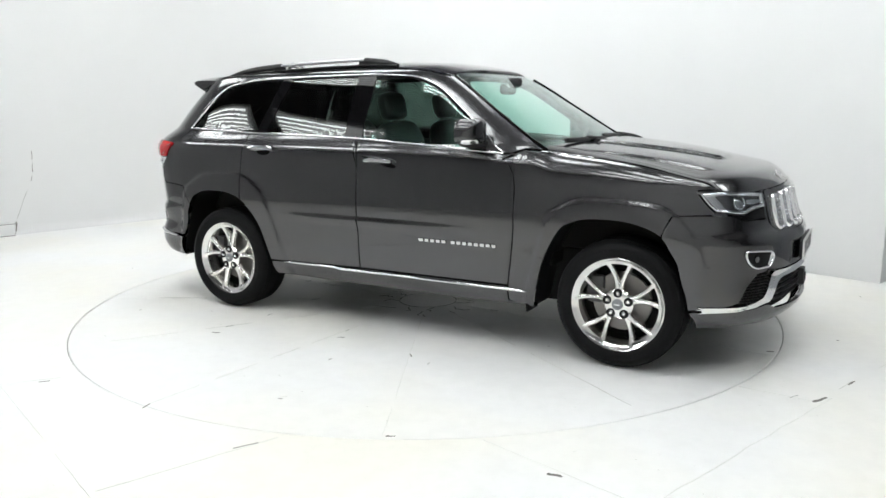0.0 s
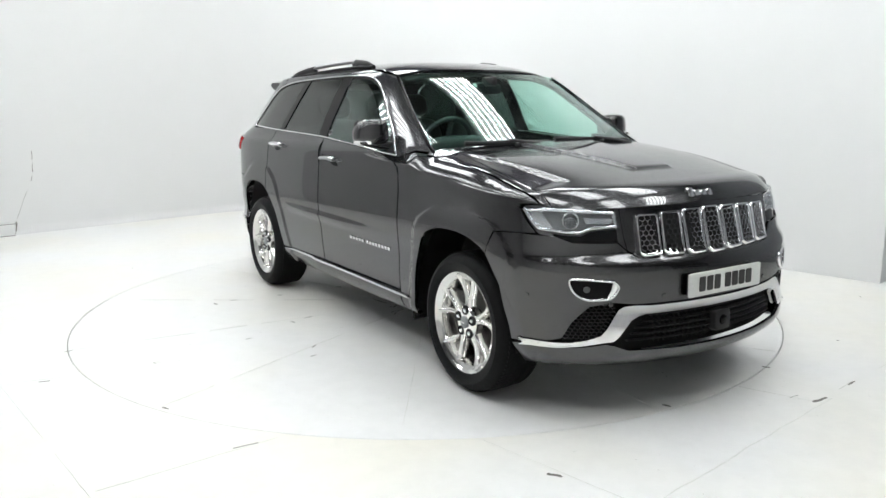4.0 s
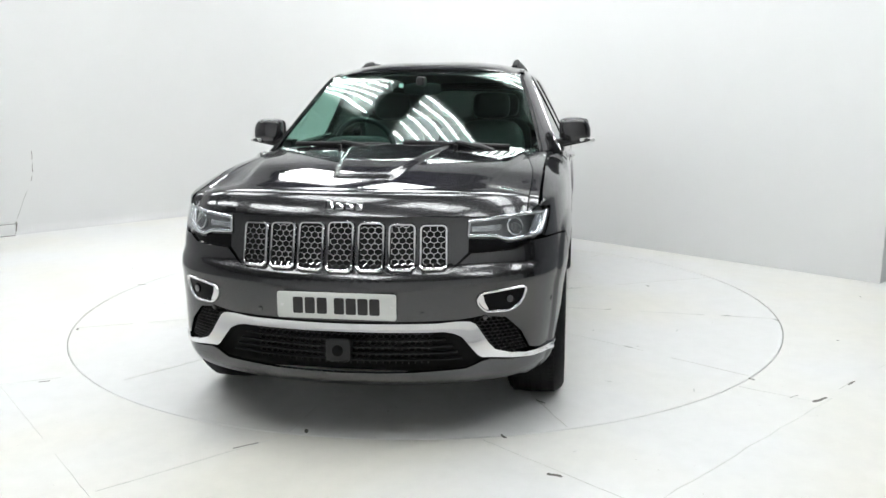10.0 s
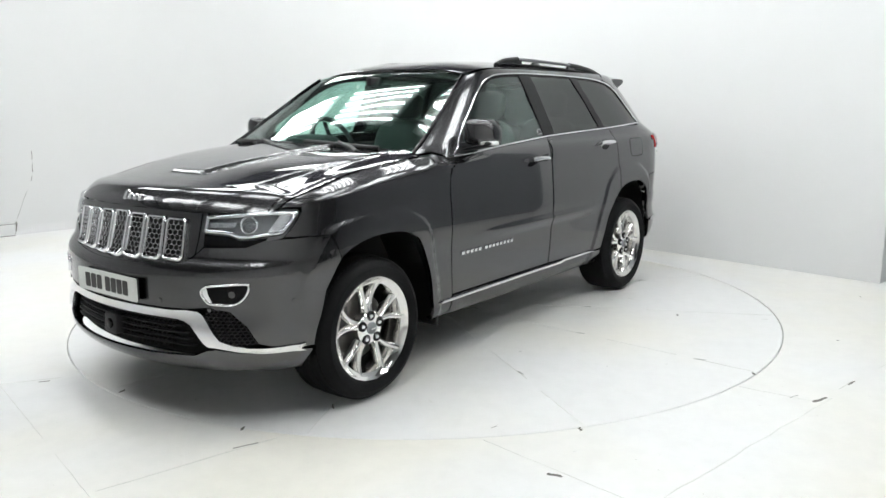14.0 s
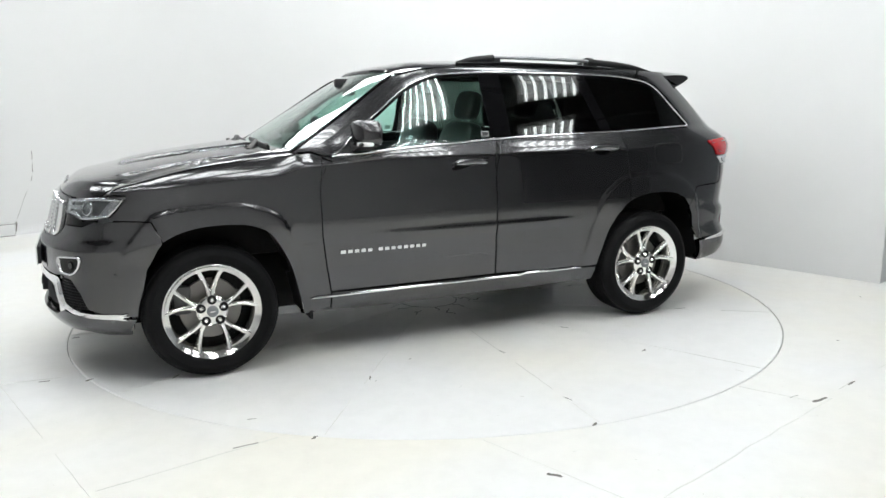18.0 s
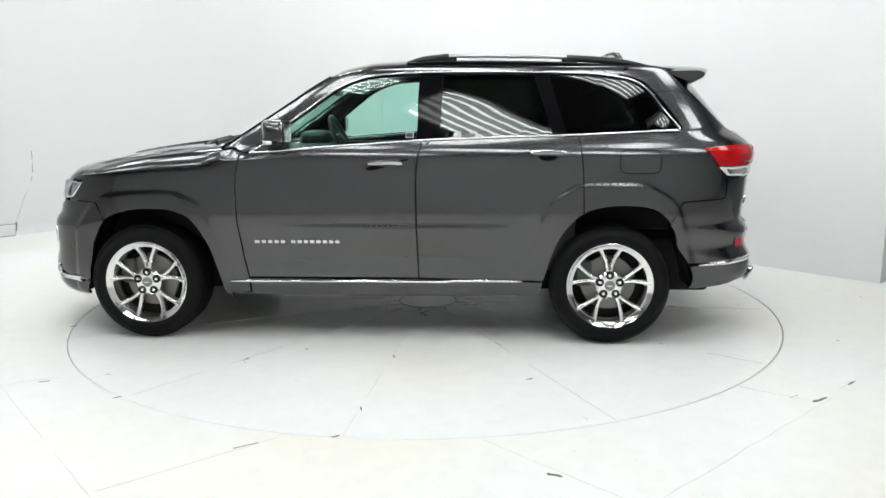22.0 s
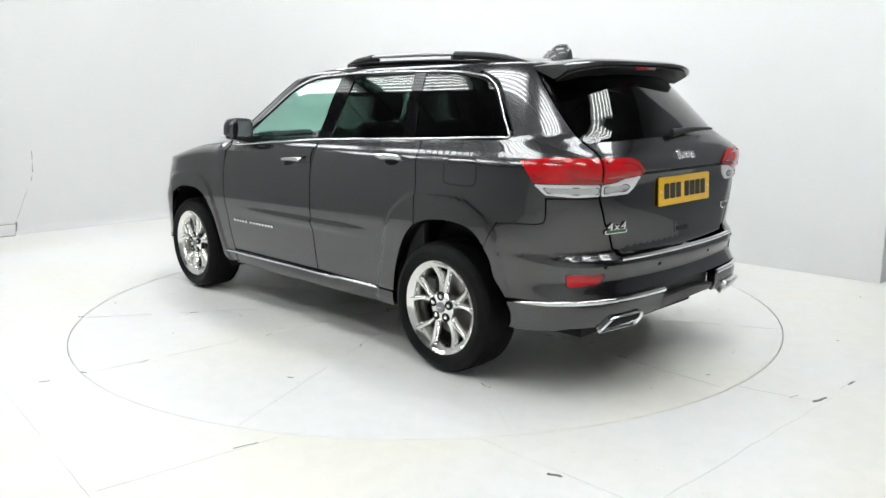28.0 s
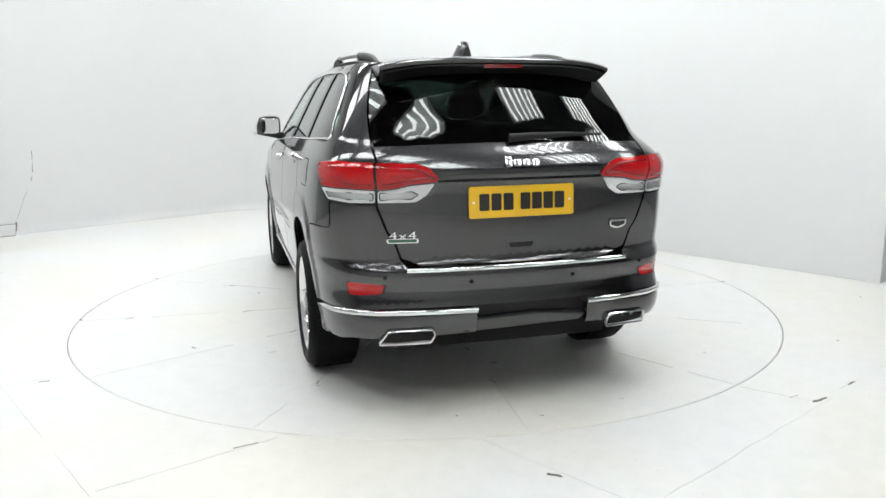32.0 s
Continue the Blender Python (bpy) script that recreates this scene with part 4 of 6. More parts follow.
def build_roof_bonnet():
    poly = [(0.245, -0.60), (0.27, -0.4), (0.288, -0.2), (0.292, 0), (0.288, 0.2), (0.27, 0.4), (0.245, 0.60), (0.0, 0.60), (-0.5, 0.605), (-1.2, 0.60), (-1.80, 0.575), (-1.95, 0.56), (-1.99, 0.3), (-2.0, 0), (-1.99, -0.3), (-1.95, -0.56), (-1.80, -0.575), (-1.2, -0.60), (-0.5, -0.605), (0.0, -0.60)]
    panel("roof", poly[::-1], PAINT, CAR, f=roof, h=0.05, thick=0.02, gap=0.0)
    # bonnet
    hs = lambda x: 0.70 + 0.08 * smooth01(0.95, 1.6, x)
    left = [(x, hs(x)) for x in (0.98, 1.1, 1.3, 1.5, 1.7, 1.82)] + [(1.868, 0.780), (1.93, 0.779), (1.965, 0.776)]
    fy = (0.765, 0.74, 0.70, 0.64, 0.56, 0.46, 0.34, 0.2)
    front = [(nose_x(y) - 0.010, y) for y in fy] + [(nose_x(0) - 0.010, 0.0)] + [(nose_x(y) - 0.010, -y) for y in fy[::-1]]
    back = [(1.03, -0.5), (1.075, -0.2), (1.08, 0), (1.075, 0.2), (1.03, 0.5)]
    panel("bonnet", left + front + [(x, -y) for x, y in left[::-1]] + back, PAINT, CAR, f=hood, h=0.018, thick=0.02)
    # shoulders of the wings
    g = (1 - 0.86 ** HOOD_M) ** (1 / HOOD_M) * HALF_W(HOOD_0)
    for sg in (1, -1):
        xs = [0.95, 1.1, 1.3, 1.5, 1.7, 1.80, 1.868, 1.925]
        p = [(x, sg * hs(max(x, 0.98))) for x in xs] + [(1.972, sg * 0.778), (1.960, sg * 0.79), (1.944, sg * 0.808)] + [(x, sg * g) for x in xs[::-1]]
        panel("wing_top", p, PAINT, CAR, f=wing_over, h=0.025, thick=0.02, gap=0.001)
    # windscreen
    zs = [1.190, 1.245, 1.30, 1.36, 1.42, 1.48, 1.535, 1.58, 1.622]
    EDGE_W = uz([("f", SCREEN_Y(z), z) for z in zs])
    ws = [(-0.8, 1.192), (-0.4, 1.192), (0.0, 1.192), (0.4, 1.192)] + [(SCREEN_Y(z), z) for z in zs] + [(0.55, 1.634), (0.3, 1.650), (0.0, 1.656), (-0.3, 1.650), (-0.55, 1.634)] + [(-SCREEN_Y(z), z) for z in zs[::-1]]
    panel("windscreen", ws[1:], WSCREEN, CAR, f=screen, h=0.04, off=-0.004, thick=0.004, gap=-0.008, edge=0.0)
    for sg in (1, -1):
        p = list(EDGE_W)
        q = xz([(0.25, 1.622), (0.36, 1.572), (0.56, 1.43), (0.70, 1.325), (0.86, 1.20)])
        panel("windscreen_pillar", mir(p + q, sg), PAINT, CAR, h=0.03, thick=0.02, gap=0.0)
        ribbon("windscreen_trim", mir(EDGE_W, sg), 0.022, 0.008, GLOSS_BLACK, CAR, off=0.001)
    # cowl
    p = uz([("f", 0.0, 1.218), ("f", 0.4, 1.214), ("f", 0.7, 1.196), ("f", 0.76, 1.182)])
    pts = [skin(*q) for q in p[::-1]] + [Vector((v.x, -v.y, v.z)) for v in [skin(*q) for q in p[1:]]]
    cowl = tube_bm([(v.x + 0.02, v.y, v.z - 0.045) for v in pts], 0.06, 10, flat=(1.5, 0.5))
    part("cowl_panel", cowl, PLASTIC, CAR, "black plastic cowl under the windscreen")


build_sides()
build_roof_bonnet()


def arc_face(name, tokens, material, h=0.028, off=0.0, thick=0.02, gap=0.0025, label="", mirror=True, edge=0.0025):
    """A panel across the nose or tail, from the tokens of its left half."""
    p = uz(tokens)
    if mirror:
        rear = tokens[0][0] == "r"
        p = p + [((2 * U_END - a) if rear else -a, b) for a, b in p[::-1] if abs(a if not rear else U_END - a) > 1e-4]
    return panel(name, p, material, CAR, h=h, off=off, thick=thick, gap=gap, label=label, edge=edge)


def at_skin(u, z, off=0.0, f=skin):
    """A frame on the surface: x along it, y up it, z outwards."""
    n = surf_normal(f, u, z)
    t = (f(u + 0.003, z) - f(u - 0.003, z)).normalized()
    up = n.cross(t)
    p = f(u, z) + n * off
    return Matrix(((t.x, up.x, n.x, p.x), (t.y, up.y, n.y, p.y), (t.z, up.z, n.z, p.z), (0, 0, 0, 1)))


def blob_bm(sx, sy, sz, at=(0, 0, 0), e=0.35, seg=20, rings=12, m=None):
    """A rounded box (superellipsoid) of full sizes sx, sy, sz."""
    bm = bmesh.new()
    pw = lambda v: math.copysign(abs(v) ** e, v)
    rows = []
    for i in range(1, rings):
        a = -math.pi / 2 + math.pi * i / rings
        rows.append([bm.verts.new((sx / 2 * pw(math.cos(a)) * pw(math.cos(2 * math.pi * k / seg)), sy / 2 * pw(math.cos(a)) * pw(math.sin(2 * math.pi * k / seg)), sz / 2 * pw(math.sin(a)))) for k in range(seg)])
    bot, top = bm.verts.new((0, 0, -sz / 2)), bm.verts.new((0, 0, sz / 2))
    for i in range(len(rows) - 1):
        for k in range(seg):
            bm.faces.new((rows[i][k], rows[i][(k + 1) % seg], rows[i + 1][(k + 1) % seg], rows[i + 1][k]))
    for k in range(seg):
        bm.faces.new((bot, rows[0][(k + 1) % seg], rows[0][k]))
        bm.faces.new((top, rows[-1][k], rows[-1][(k + 1) % seg]))
    if m is not None:
        bmesh.ops.transform(bm, matrix=m, verts=bm.verts)
    bmesh.ops.translate(bm, vec=at, verts=bm.verts)
    bmesh.ops.recalc_face_normals(bm, faces=bm.faces)
    return bm


def rounded(u0, z0, u1, z1, r, n=5):
    """A rectangle with round corners, as a polygon."""
    out = []
    for cx, cz, a0 in ((u1 - r, z1 - r, 0), (u0 + r, z1 - r, 90), (u0 + r, z0 + r, 180), (u1 - r, z0 + r, 270)):
        out += [(cx + r * math.cos(radians(a0 + 90 * k / n)), cz + r * math.sin(radians(a0 + 90 * k / n))) for k in range(n + 1)]
    return out


def soft_poly(pts, r=0.012, n=4):
    """A polygon whose corners are rounded off."""
    out = []
    m = len(pts)
    for i in range(m):
        a, b, c = (np.array(pts[j % m], float) for j in (i - 1, i, i + 1))
        d1, d2 = np.linalg.norm(a - b), np.linalg.norm(c - b)
        p, q = b + (a - b) * min(r / d1, 0.45), b + (c - b) * min(r / d2, 0.45)
        for k in range(n + 1):
            t = k / n
            out.append(tuple((1 - t) ** 2 * p + 2 * t * (1 - t) * b + t * t * q))
    return out


def hexnet(name, poly, cw, ch, bar, off, material, parent, label="", depth=0.012):
    """A honeycomb of bars on the surface, inside a polygon."""
    arr = np.array(poly)
    lo, hi = arr.min(0), arr.max(0)
    segs = set()
    rows = int((hi[1] - lo[1]) / (0.75 * ch)) + 2
    cols = int((hi[0] - lo[0]) / cw) + 2
    key = lambda p: (round(p[0], 4), round(p[1], 4))
    for j in range(-1, rows):
        for i in range(-1, cols):
            cx = lo[0] + (i + 0.5 * (j % 2)) * cw
            cz = lo[1] + j * 0.75 * ch
            v = [(cx, cz + ch / 2), (cx + cw / 2, cz + ch / 4), (cx + cw / 2, cz - ch / 4), (cx, cz - ch / 2), (cx - cw / 2, cz - ch / 4), (cx - cw / 2, cz + ch / 4)]
            for k in range(6):
                segs.add(tuple(sorted((key(v[k]), key(v[(k + 1) % 6])))))
    mid = np.array([((s[0][0] + s[1][0]) / 2, (s[0][1] + s[1][1]) / 2) for s in segs])
    segs = [s for s, m in zip(segs, mid) if in_poly_col(arr, m[0], np.array([m[1]]))[0]]
    segs.sort()
    bm = bmesh.new()
    for (a, b) in segs:
        pa, pb = skin(*a), skin(*b)
        n = surf_normal(skin, *a)
        d = (pb - pa).normalized()
        s = d.cross(n) * bar / 2
        q = [[bm.verts.new(p + n * (off - depth) + s * 1.3), bm.verts.new(p + n * off + s * 0.5), bm.verts.new(p + n * off - s * 0.5), bm.verts.new(p + n * (off - depth) - s * 1.3)] for p in (pa - d * bar * 0.3, pb + d * bar * 0.3)]
        for k in range(3):
            bm.faces.new((q[0][k], q[0][k + 1], q[1][k + 1], q[1][k]))
    bmesh.ops.recalc_face_normals(bm, faces=bm.faces)
    return part(name, bm, material, parent, label, 0)


def plate(name, m, w, h, material, parent, label):
    """A number plate whose characters are plain dark bars."""
    p = part(name, prism(rounded(-w / 2, -h / 2, w / 2, h / 2, 0.012), 0.006, m, 0.002), material, parent, label)
    ch = min(0.079, h * 0.62)
    cw = ch * 0.63
    xs = [-2.98, -1.95, -0.92, 0.55, 1.55, 2.55, 3.55]
    for k, c in enumerate(xs):
        x = (c - 0.28) * cw * 1.17
        part("character_bar", prism(rounded(x - cw / 2, -ch / 2, x + cw / 2, ch / 2, 0.006, 2), 0.0015, m @ Matrix.Translation((0, 0, 0.0058))), INK, p)
    for sx in (-1, 1):
        part("plate_screw", prism([(sx * (w / 2 - 0.022) + 0.006 * math.cos(a), 0.006 * math.sin(a)) for a in np.linspace(0, 6.283, 12, endpoint=False)], 0.003, m @ Matrix.Translation((0, 0, 0.0058))), STICKER, p)
    return p


def disc(name, u, z, r, material, off=0.0, h=0.003, label="", f=skin):
    return part(name, prism([(r * math.cos(t), r * math.sin(t)) for t in np.linspace(0, 2 * math.pi, 20, endpoint=False)], h, at_skin(u, z, off, f), h * 0.3), material, CAR, label)


def build_front():
    # bumper, with the openings of the fog lamps laid over it
    t = [("f", 0.0, 0.558), ("f", 0.36, 0.558), ("f", 0.50, 0.560), ("f", 0.60, 0.572), ("f", 0.70, 0.558), ("f", 0.765, 0.49), ("f", 0.80, 0.412), ("f", 0.84, 0.392), ("x", 1.88, 0.374), ("x", 1.834, 0.369),
         ("x", 1.819, 0.455), ("x", 1.775, 0.62), ("x", 1.692, 0.753), ("x", 1.720, 0.829), ("x", 1.740, 0.870), ("x", 1.80, 0.8725), ("x", 1.868, 0.8755), ("f", 0.80, 0.872), ("f", 0.74, 0.842), ("f", 0.55, 0.835), ("f", 0.50, 0.79), ("f", 0.46, 0.768), ("f", 0.2, 0.752), ("f", 0.0, 0.748)]
    arc_face("front_bumper", t, PAINT, h=0.019)
    # panel that carries the grille
    t = [("f", 0.0, 0.745), ("f", 0.2, 0.749), ("f", 0.46, 0.765), ("f", 0.505, 0.80), ("f", 0.515, 0.86), ("f", 0.52, 0.93), ("f", 0.52, 0.985), ("f", 0.3, 0.99), ("f", 0.0, 0.992)]
    arc_face("grille_panel", t, PAINT, h=0.022, off=-0.004)
    for k in range(-3, 4):
        y = 0.132 * k
        zt, zb = 0.962 - 0.004 * abs(k), 0.762 + 0.003 * abs(k)
        u0, u1 = U("f", y - 0.053, 0.86), U("f", y + 0.053, 0.86)
        if k == 0:
            u0, u1 = -U("f", 0.053, 0.86), U("f", 0.053, 0.86)
        ring = rounded(u0, zb, u1, zt, 0.018)
        ribbon("grille_bezel", ring, 0.016, 0.022, CHROME, CAR, off=-0.004, closed=True, label="chrome slot frame")
        panel("grille_backing", inset_poly(ring, 0.002), VOID, CAR, h=0.05, off=0.0005, thick=0.004, gap=0.0, edge=0.0)
        hexnet("grille_mesh", inset_poly(ring, 0.010), 0.0300, 0.0295, 0.0050, 0.012, CHROME, CAR, "silver honeycomb mesh", 0.016)
    # splitter
    t = [("f", 0.0, 0.262), ("f", 0.3, 0.264), ("f", 0.6, 0.277), ("f", 0.75, 0.287), ("x", 1.97, 0.264), ("x", 1.865, 0.267), ("x", 1.838, 0.360), ("x", 1.89, 0.367), ("f", 0.82, 0.371), ("f", 0.72, 0.378), ("f", 0.64, 0.389), ("f", 0.60, 0.380), ("f", 0.54, 0.354), ("f", 0.3, 0.343), ("f", 0.0, 0.340)]
    arc_face("front_splitter", t, PAINT, h=0.025, off=0.004)
    # dark lower intake with slats, radar pod
    t = [("f", 0.0, 0.275), ("f", 0.6, 0.29), ("f", 0.80, 0.36), ("f", 0.79, 0.45), ("f", 0.72, 0.56), ("f", 0.60, 0.575), ("f", 0.0, 0.575)]
    arc_face("lower_intake", t, VOID, h=0.05, off=-0.06)
    for z, y in ((0.385, 0.53), (0.415, 0.51), (0.445, 0.49), (0.475, 0.46)):
        pts = [(u, z) for u in np.linspace(-U("f", y, z), U("f", y, z), 30)]
        ribbon("intake_slat", pts, 0.008, 0.02, PLASTIC, CAR, off=-0.045)
    hexnet("intake_mesh", [(-0.42, 0.37), (0.42, 0.37), (0.42, 0.50), (-0.42, 0.50)], 0.03, 0.02, 0.004, -0.042, PLASTIC, CAR, "black mesh")
    m = at_skin(0.0, 0.435, -0.05)
    part("radar_pod", prism(rounded(-0.055, -0.05, 0.055, 0.05, 0.02), 0.05, m, 0.006), PLASTIC, CAR, "black sensor pod")
    part("radar_lens", prism([(0.024 * math.cos(t), 0.024 * math.sin(t)) for t in np.linspace(0, 6.283, 24, endpoint=False)], 0.006, at_skin(0.0, 0.435, 0.0), 0.002), GLOSS_BLACK, CAR)
    # chrome frame under the number plate
    half = [("f", 0.0, 0.550), ("f", 0.42, 0.550), ("f", 0.50, 0.556), ("f", 0.555, 0.553), ("f", 0.578, 0.540), ("f", 0.632, 0.458), ("f", 0.660, 0.426), ("f", 0.72, 0.405), ("f", 0.81, 0.391), ("x", 1.915, 0.383), ("x", 1.865, 0.377), ("x", 1.915, 0.373), ("f", 0.82, 0.375), ("f", 0.72, 0.382), ("f", 0.64, 0.394), ("f", 0.606, 0.396), ("f", 0.588, 0.408), ("f", 0.523, 0.488), ("f", 0.49, 0.505), ("f", 0.45, 0.513), ("f", 0.0, 0.516)]
    arc_face("bumper_trim", half, CHROME, h=0.018, off=0.010, thick=0.05, gap=0.0, label="broad chrome trim round the lower intake", edge=0.012)
    for sg in (1, -1):
        side = soft_poly(mir(uz([("f", 0.60, 0.565), ("f", 0.70, 0.553), ("f", 0.765, 0.482), ("f", 0.80, 0.402), ("f", 0.70, 0.408), ("f", 0.645, 0.438), ("f", 0.585, 0.54)]), sg), 0.01)
        panel("side_intake", side, VOID, CAR, h=0.04, off=-0.035, thick=0.01, gap=-0.01, edge=0.0)
        hexnet("side_intake_mesh", side, 0.026, 0.02, 0.004, -0.012, PLASTIC, CAR, "black honeycomb mesh", 0.012)
        # fog lamp opening
        fog = soft_poly(mir(uz([("f", 0.785, 0.690), ("f", 0.598, 0.672), ("f", 0.578, 0.640), ("f", 0.612, 0.592), ("f", 0.72, 0.590), ("f", 0.765, 0.625)]), sg), 0.03)
        panel("fog_recess", fog, GLOSS_BLACK, CAR, h=0.03, off=0.0015, thick=0.004, gap=0.0, edge=0.0)
        ribbon("fog_bezel", fog, 0.013, 0.012, CHROME, CAR, off=0.002, closed=True, label="chrome ring round the fog lamp")
        inner = soft_poly(mir(uz([("f", 0.610, 0.661), ("f", 0.598, 0.664), ("f", 0.584, 0.640), ("f", 0.612, 0.598), ("f", 0.632, 0.599), ("f", 0.612, 0.636)]), sg), 0.010)
        panel("fog_fin", inner, CHROME, CAR, h=0.03, off=0.005, thick=0.004, gap=0.0)
        disc("fog_lamp", sg * U("f", 0.715, 0.64), 0.64, 0.022, GLOSS_BLACK, 0.002, 0.003, "small dark round fog lamp")
        disc("fog_glass", sg * U("f", 0.715, 0.64), 0.64, 0.015, DARK_ALLOY, 0.004, 0.003)
        for y, z in ((0.36, 0.592), (0.615, 0.567)):
            disc("parking_sensor", sg * U("f", y, z), z, 0.011, PAINT, 0.0, 0.002)
            ribbon("sensor_ring", [(sg * U("f", y, z) + 0.0115 * math.cos(t), z + 0.0115 * math.sin(t)) for t in np.linspace(0, 6.283, 20, endpoint=False)], 0.002, 0.003, VOID, CAR, closed=True)
        disc("parking_sensor", sg * U("x", 1.93, 0.60), 0.60, 0.010, PAINT, 0.0, 0.002)
        # headlamp
        hl = mir(uz([("x", 1.853, 0.993), ("f", 0.800, 1.000), ("f", 0.70, 0.992), ("f", 0.535, 0.978), ("f", 0.530, 0.895), ("f", 0.60, 0.893), ("f", 0.66, 0.890), ("f", 0.705, 0.872), ("f", 0.76, 0.876), ("f", 0.800, 0.883), ("x", 1.945, 0.890), ("x", 1.900, 0.934)]), sg)
        hl = soft_poly(hl, 0.014)
        panel("headlamp_housing", hl, BOWL_M, CAR, h=0.03, off=-0.045, thick=0.01, gap=-0.012, edge=0.0, label="dark headlamp bowl")
        panel("headlamp_lens", hl, LENS, CAR, h=0.025, off=0.002, thick=0.003, gap=0.003, label="clear headlamp cover")
        ribbon("headlamp_rim", inset_poly(hl, 0.012), 0.020, 0.018, CHROME, CAR, off=-0.022, closed=True, label="silver light band inside the headlamp")
        c = at_skin(sg * U("f", 0.735, 0.938), 0.938, -0.04)
        part("projector_ring", tube_bm([c @ Vector((0.036 * math.cos(t), 0.036 * math.sin(t), 0.026)) for t in np.linspace(0, 6.283, 28, endpoint=False)], 0.0045, 8, closed=True), CHROME, CAR)
        part("projector_lens", blob_bm(0.062, 0.062, 0.034, (0, 0, 0.02), 1.0, 20, 10, None), LENS_GREY, CAR, "grey glass projector lens").matrix_local = c
        bar = soft_poly(mir(uz([("f", 0.555, 0.945), ("f", 0.680, 0.950), ("f", 0.675, 0.925), ("f", 0.555, 0.922)]), sg), 0.006)
        panel("light_bar", bar, CLEAR_LENS, CAR, h=0.03, off=-0.018, thick=0.02, gap=0.0, label="silver light bar")
        side_r = soft_poly(mir(uz([("x", 1.874, 0.981), ("f", 0.830, 0.986), ("f", 0.800, 0.902), ("x", 1.942, 0.902), ("x", 1.908, 0.936)]), sg), 0.01)
        panel("side_reflector", side_r, CHROME, CAR, h=0.03, off=-0.024, thick=0.01, gap=0.0)
        under = mir(uz([("f", 0.525, 0.893), ("f", 0.60, 0.889), ("f", 0.66, 0.886), ("f", 0.705, 0.868), ("f", 0.76, 0.872), ("f", 0.805, 0.880), ("f", 0.80, 0.868), ("f", 0.74, 0.847), ("f", 0.55, 0.840), ("f", 0.522, 0.86)]), sg)
        panel("headlamp_sill", under, GLOSS_BLACK, CAR, h=0.03, off=-0.012, thick=0.01, gap=-0.002)
        blank = mir(uz([("f", 0.50, 0.985), ("f", 0.54, 0.985), ("f", 0.54, 0.84), ("f", 0.50, 0.80)]), sg)
        panel("lamp_divider", blank, PAINT, CAR, h=0.03, off=-0.010, thick=0.01, gap=-0.002)
    plate("front_number_plate", at_skin(0.0, 0.629, 0.010), 0.52, 0.112, PLATE_W, CAR, "white front number plate with dark character bars")
    part("plate_bracket", prism(rounded(-0.25, -0.05, 0.25, 0.05, 0.01), 0.02, at_skin(0.0, 0.629, -0.006)), PLASTIC, CAR)
    # maker's mark on the bonnet's lip: plain chrome shapes
    m = Matrix.Translation(hood(2.142, 0)) @ Matrix(((0, -0.5, 0.866), (1, 0, 0), (0, 0.866, 0.5))).to_4x4()
    mark(m, 0.165, 0.05)


def mark(m, w, h):
    """Maker's mark as four plain rounded chrome shapes."""
    for x0, x1, z0, z1 in ((-0.5, -0.30, -0.5, 0.5), (-0.26, -0.02, -0.42, 0.22), (0.02, 0.26, -0.42, 0.22), (0.30, 0.5, -0.5, 0.22)):
        part("makers_mark", prism(rounded(x0 * w, z0 * h, x1 * w, z1 * h, 0.008, 3), 0.010, m @ Matrix.Translation((0, 0, -0.004)), 0.003), CHROME, CAR, "plain chrome emblem shape")


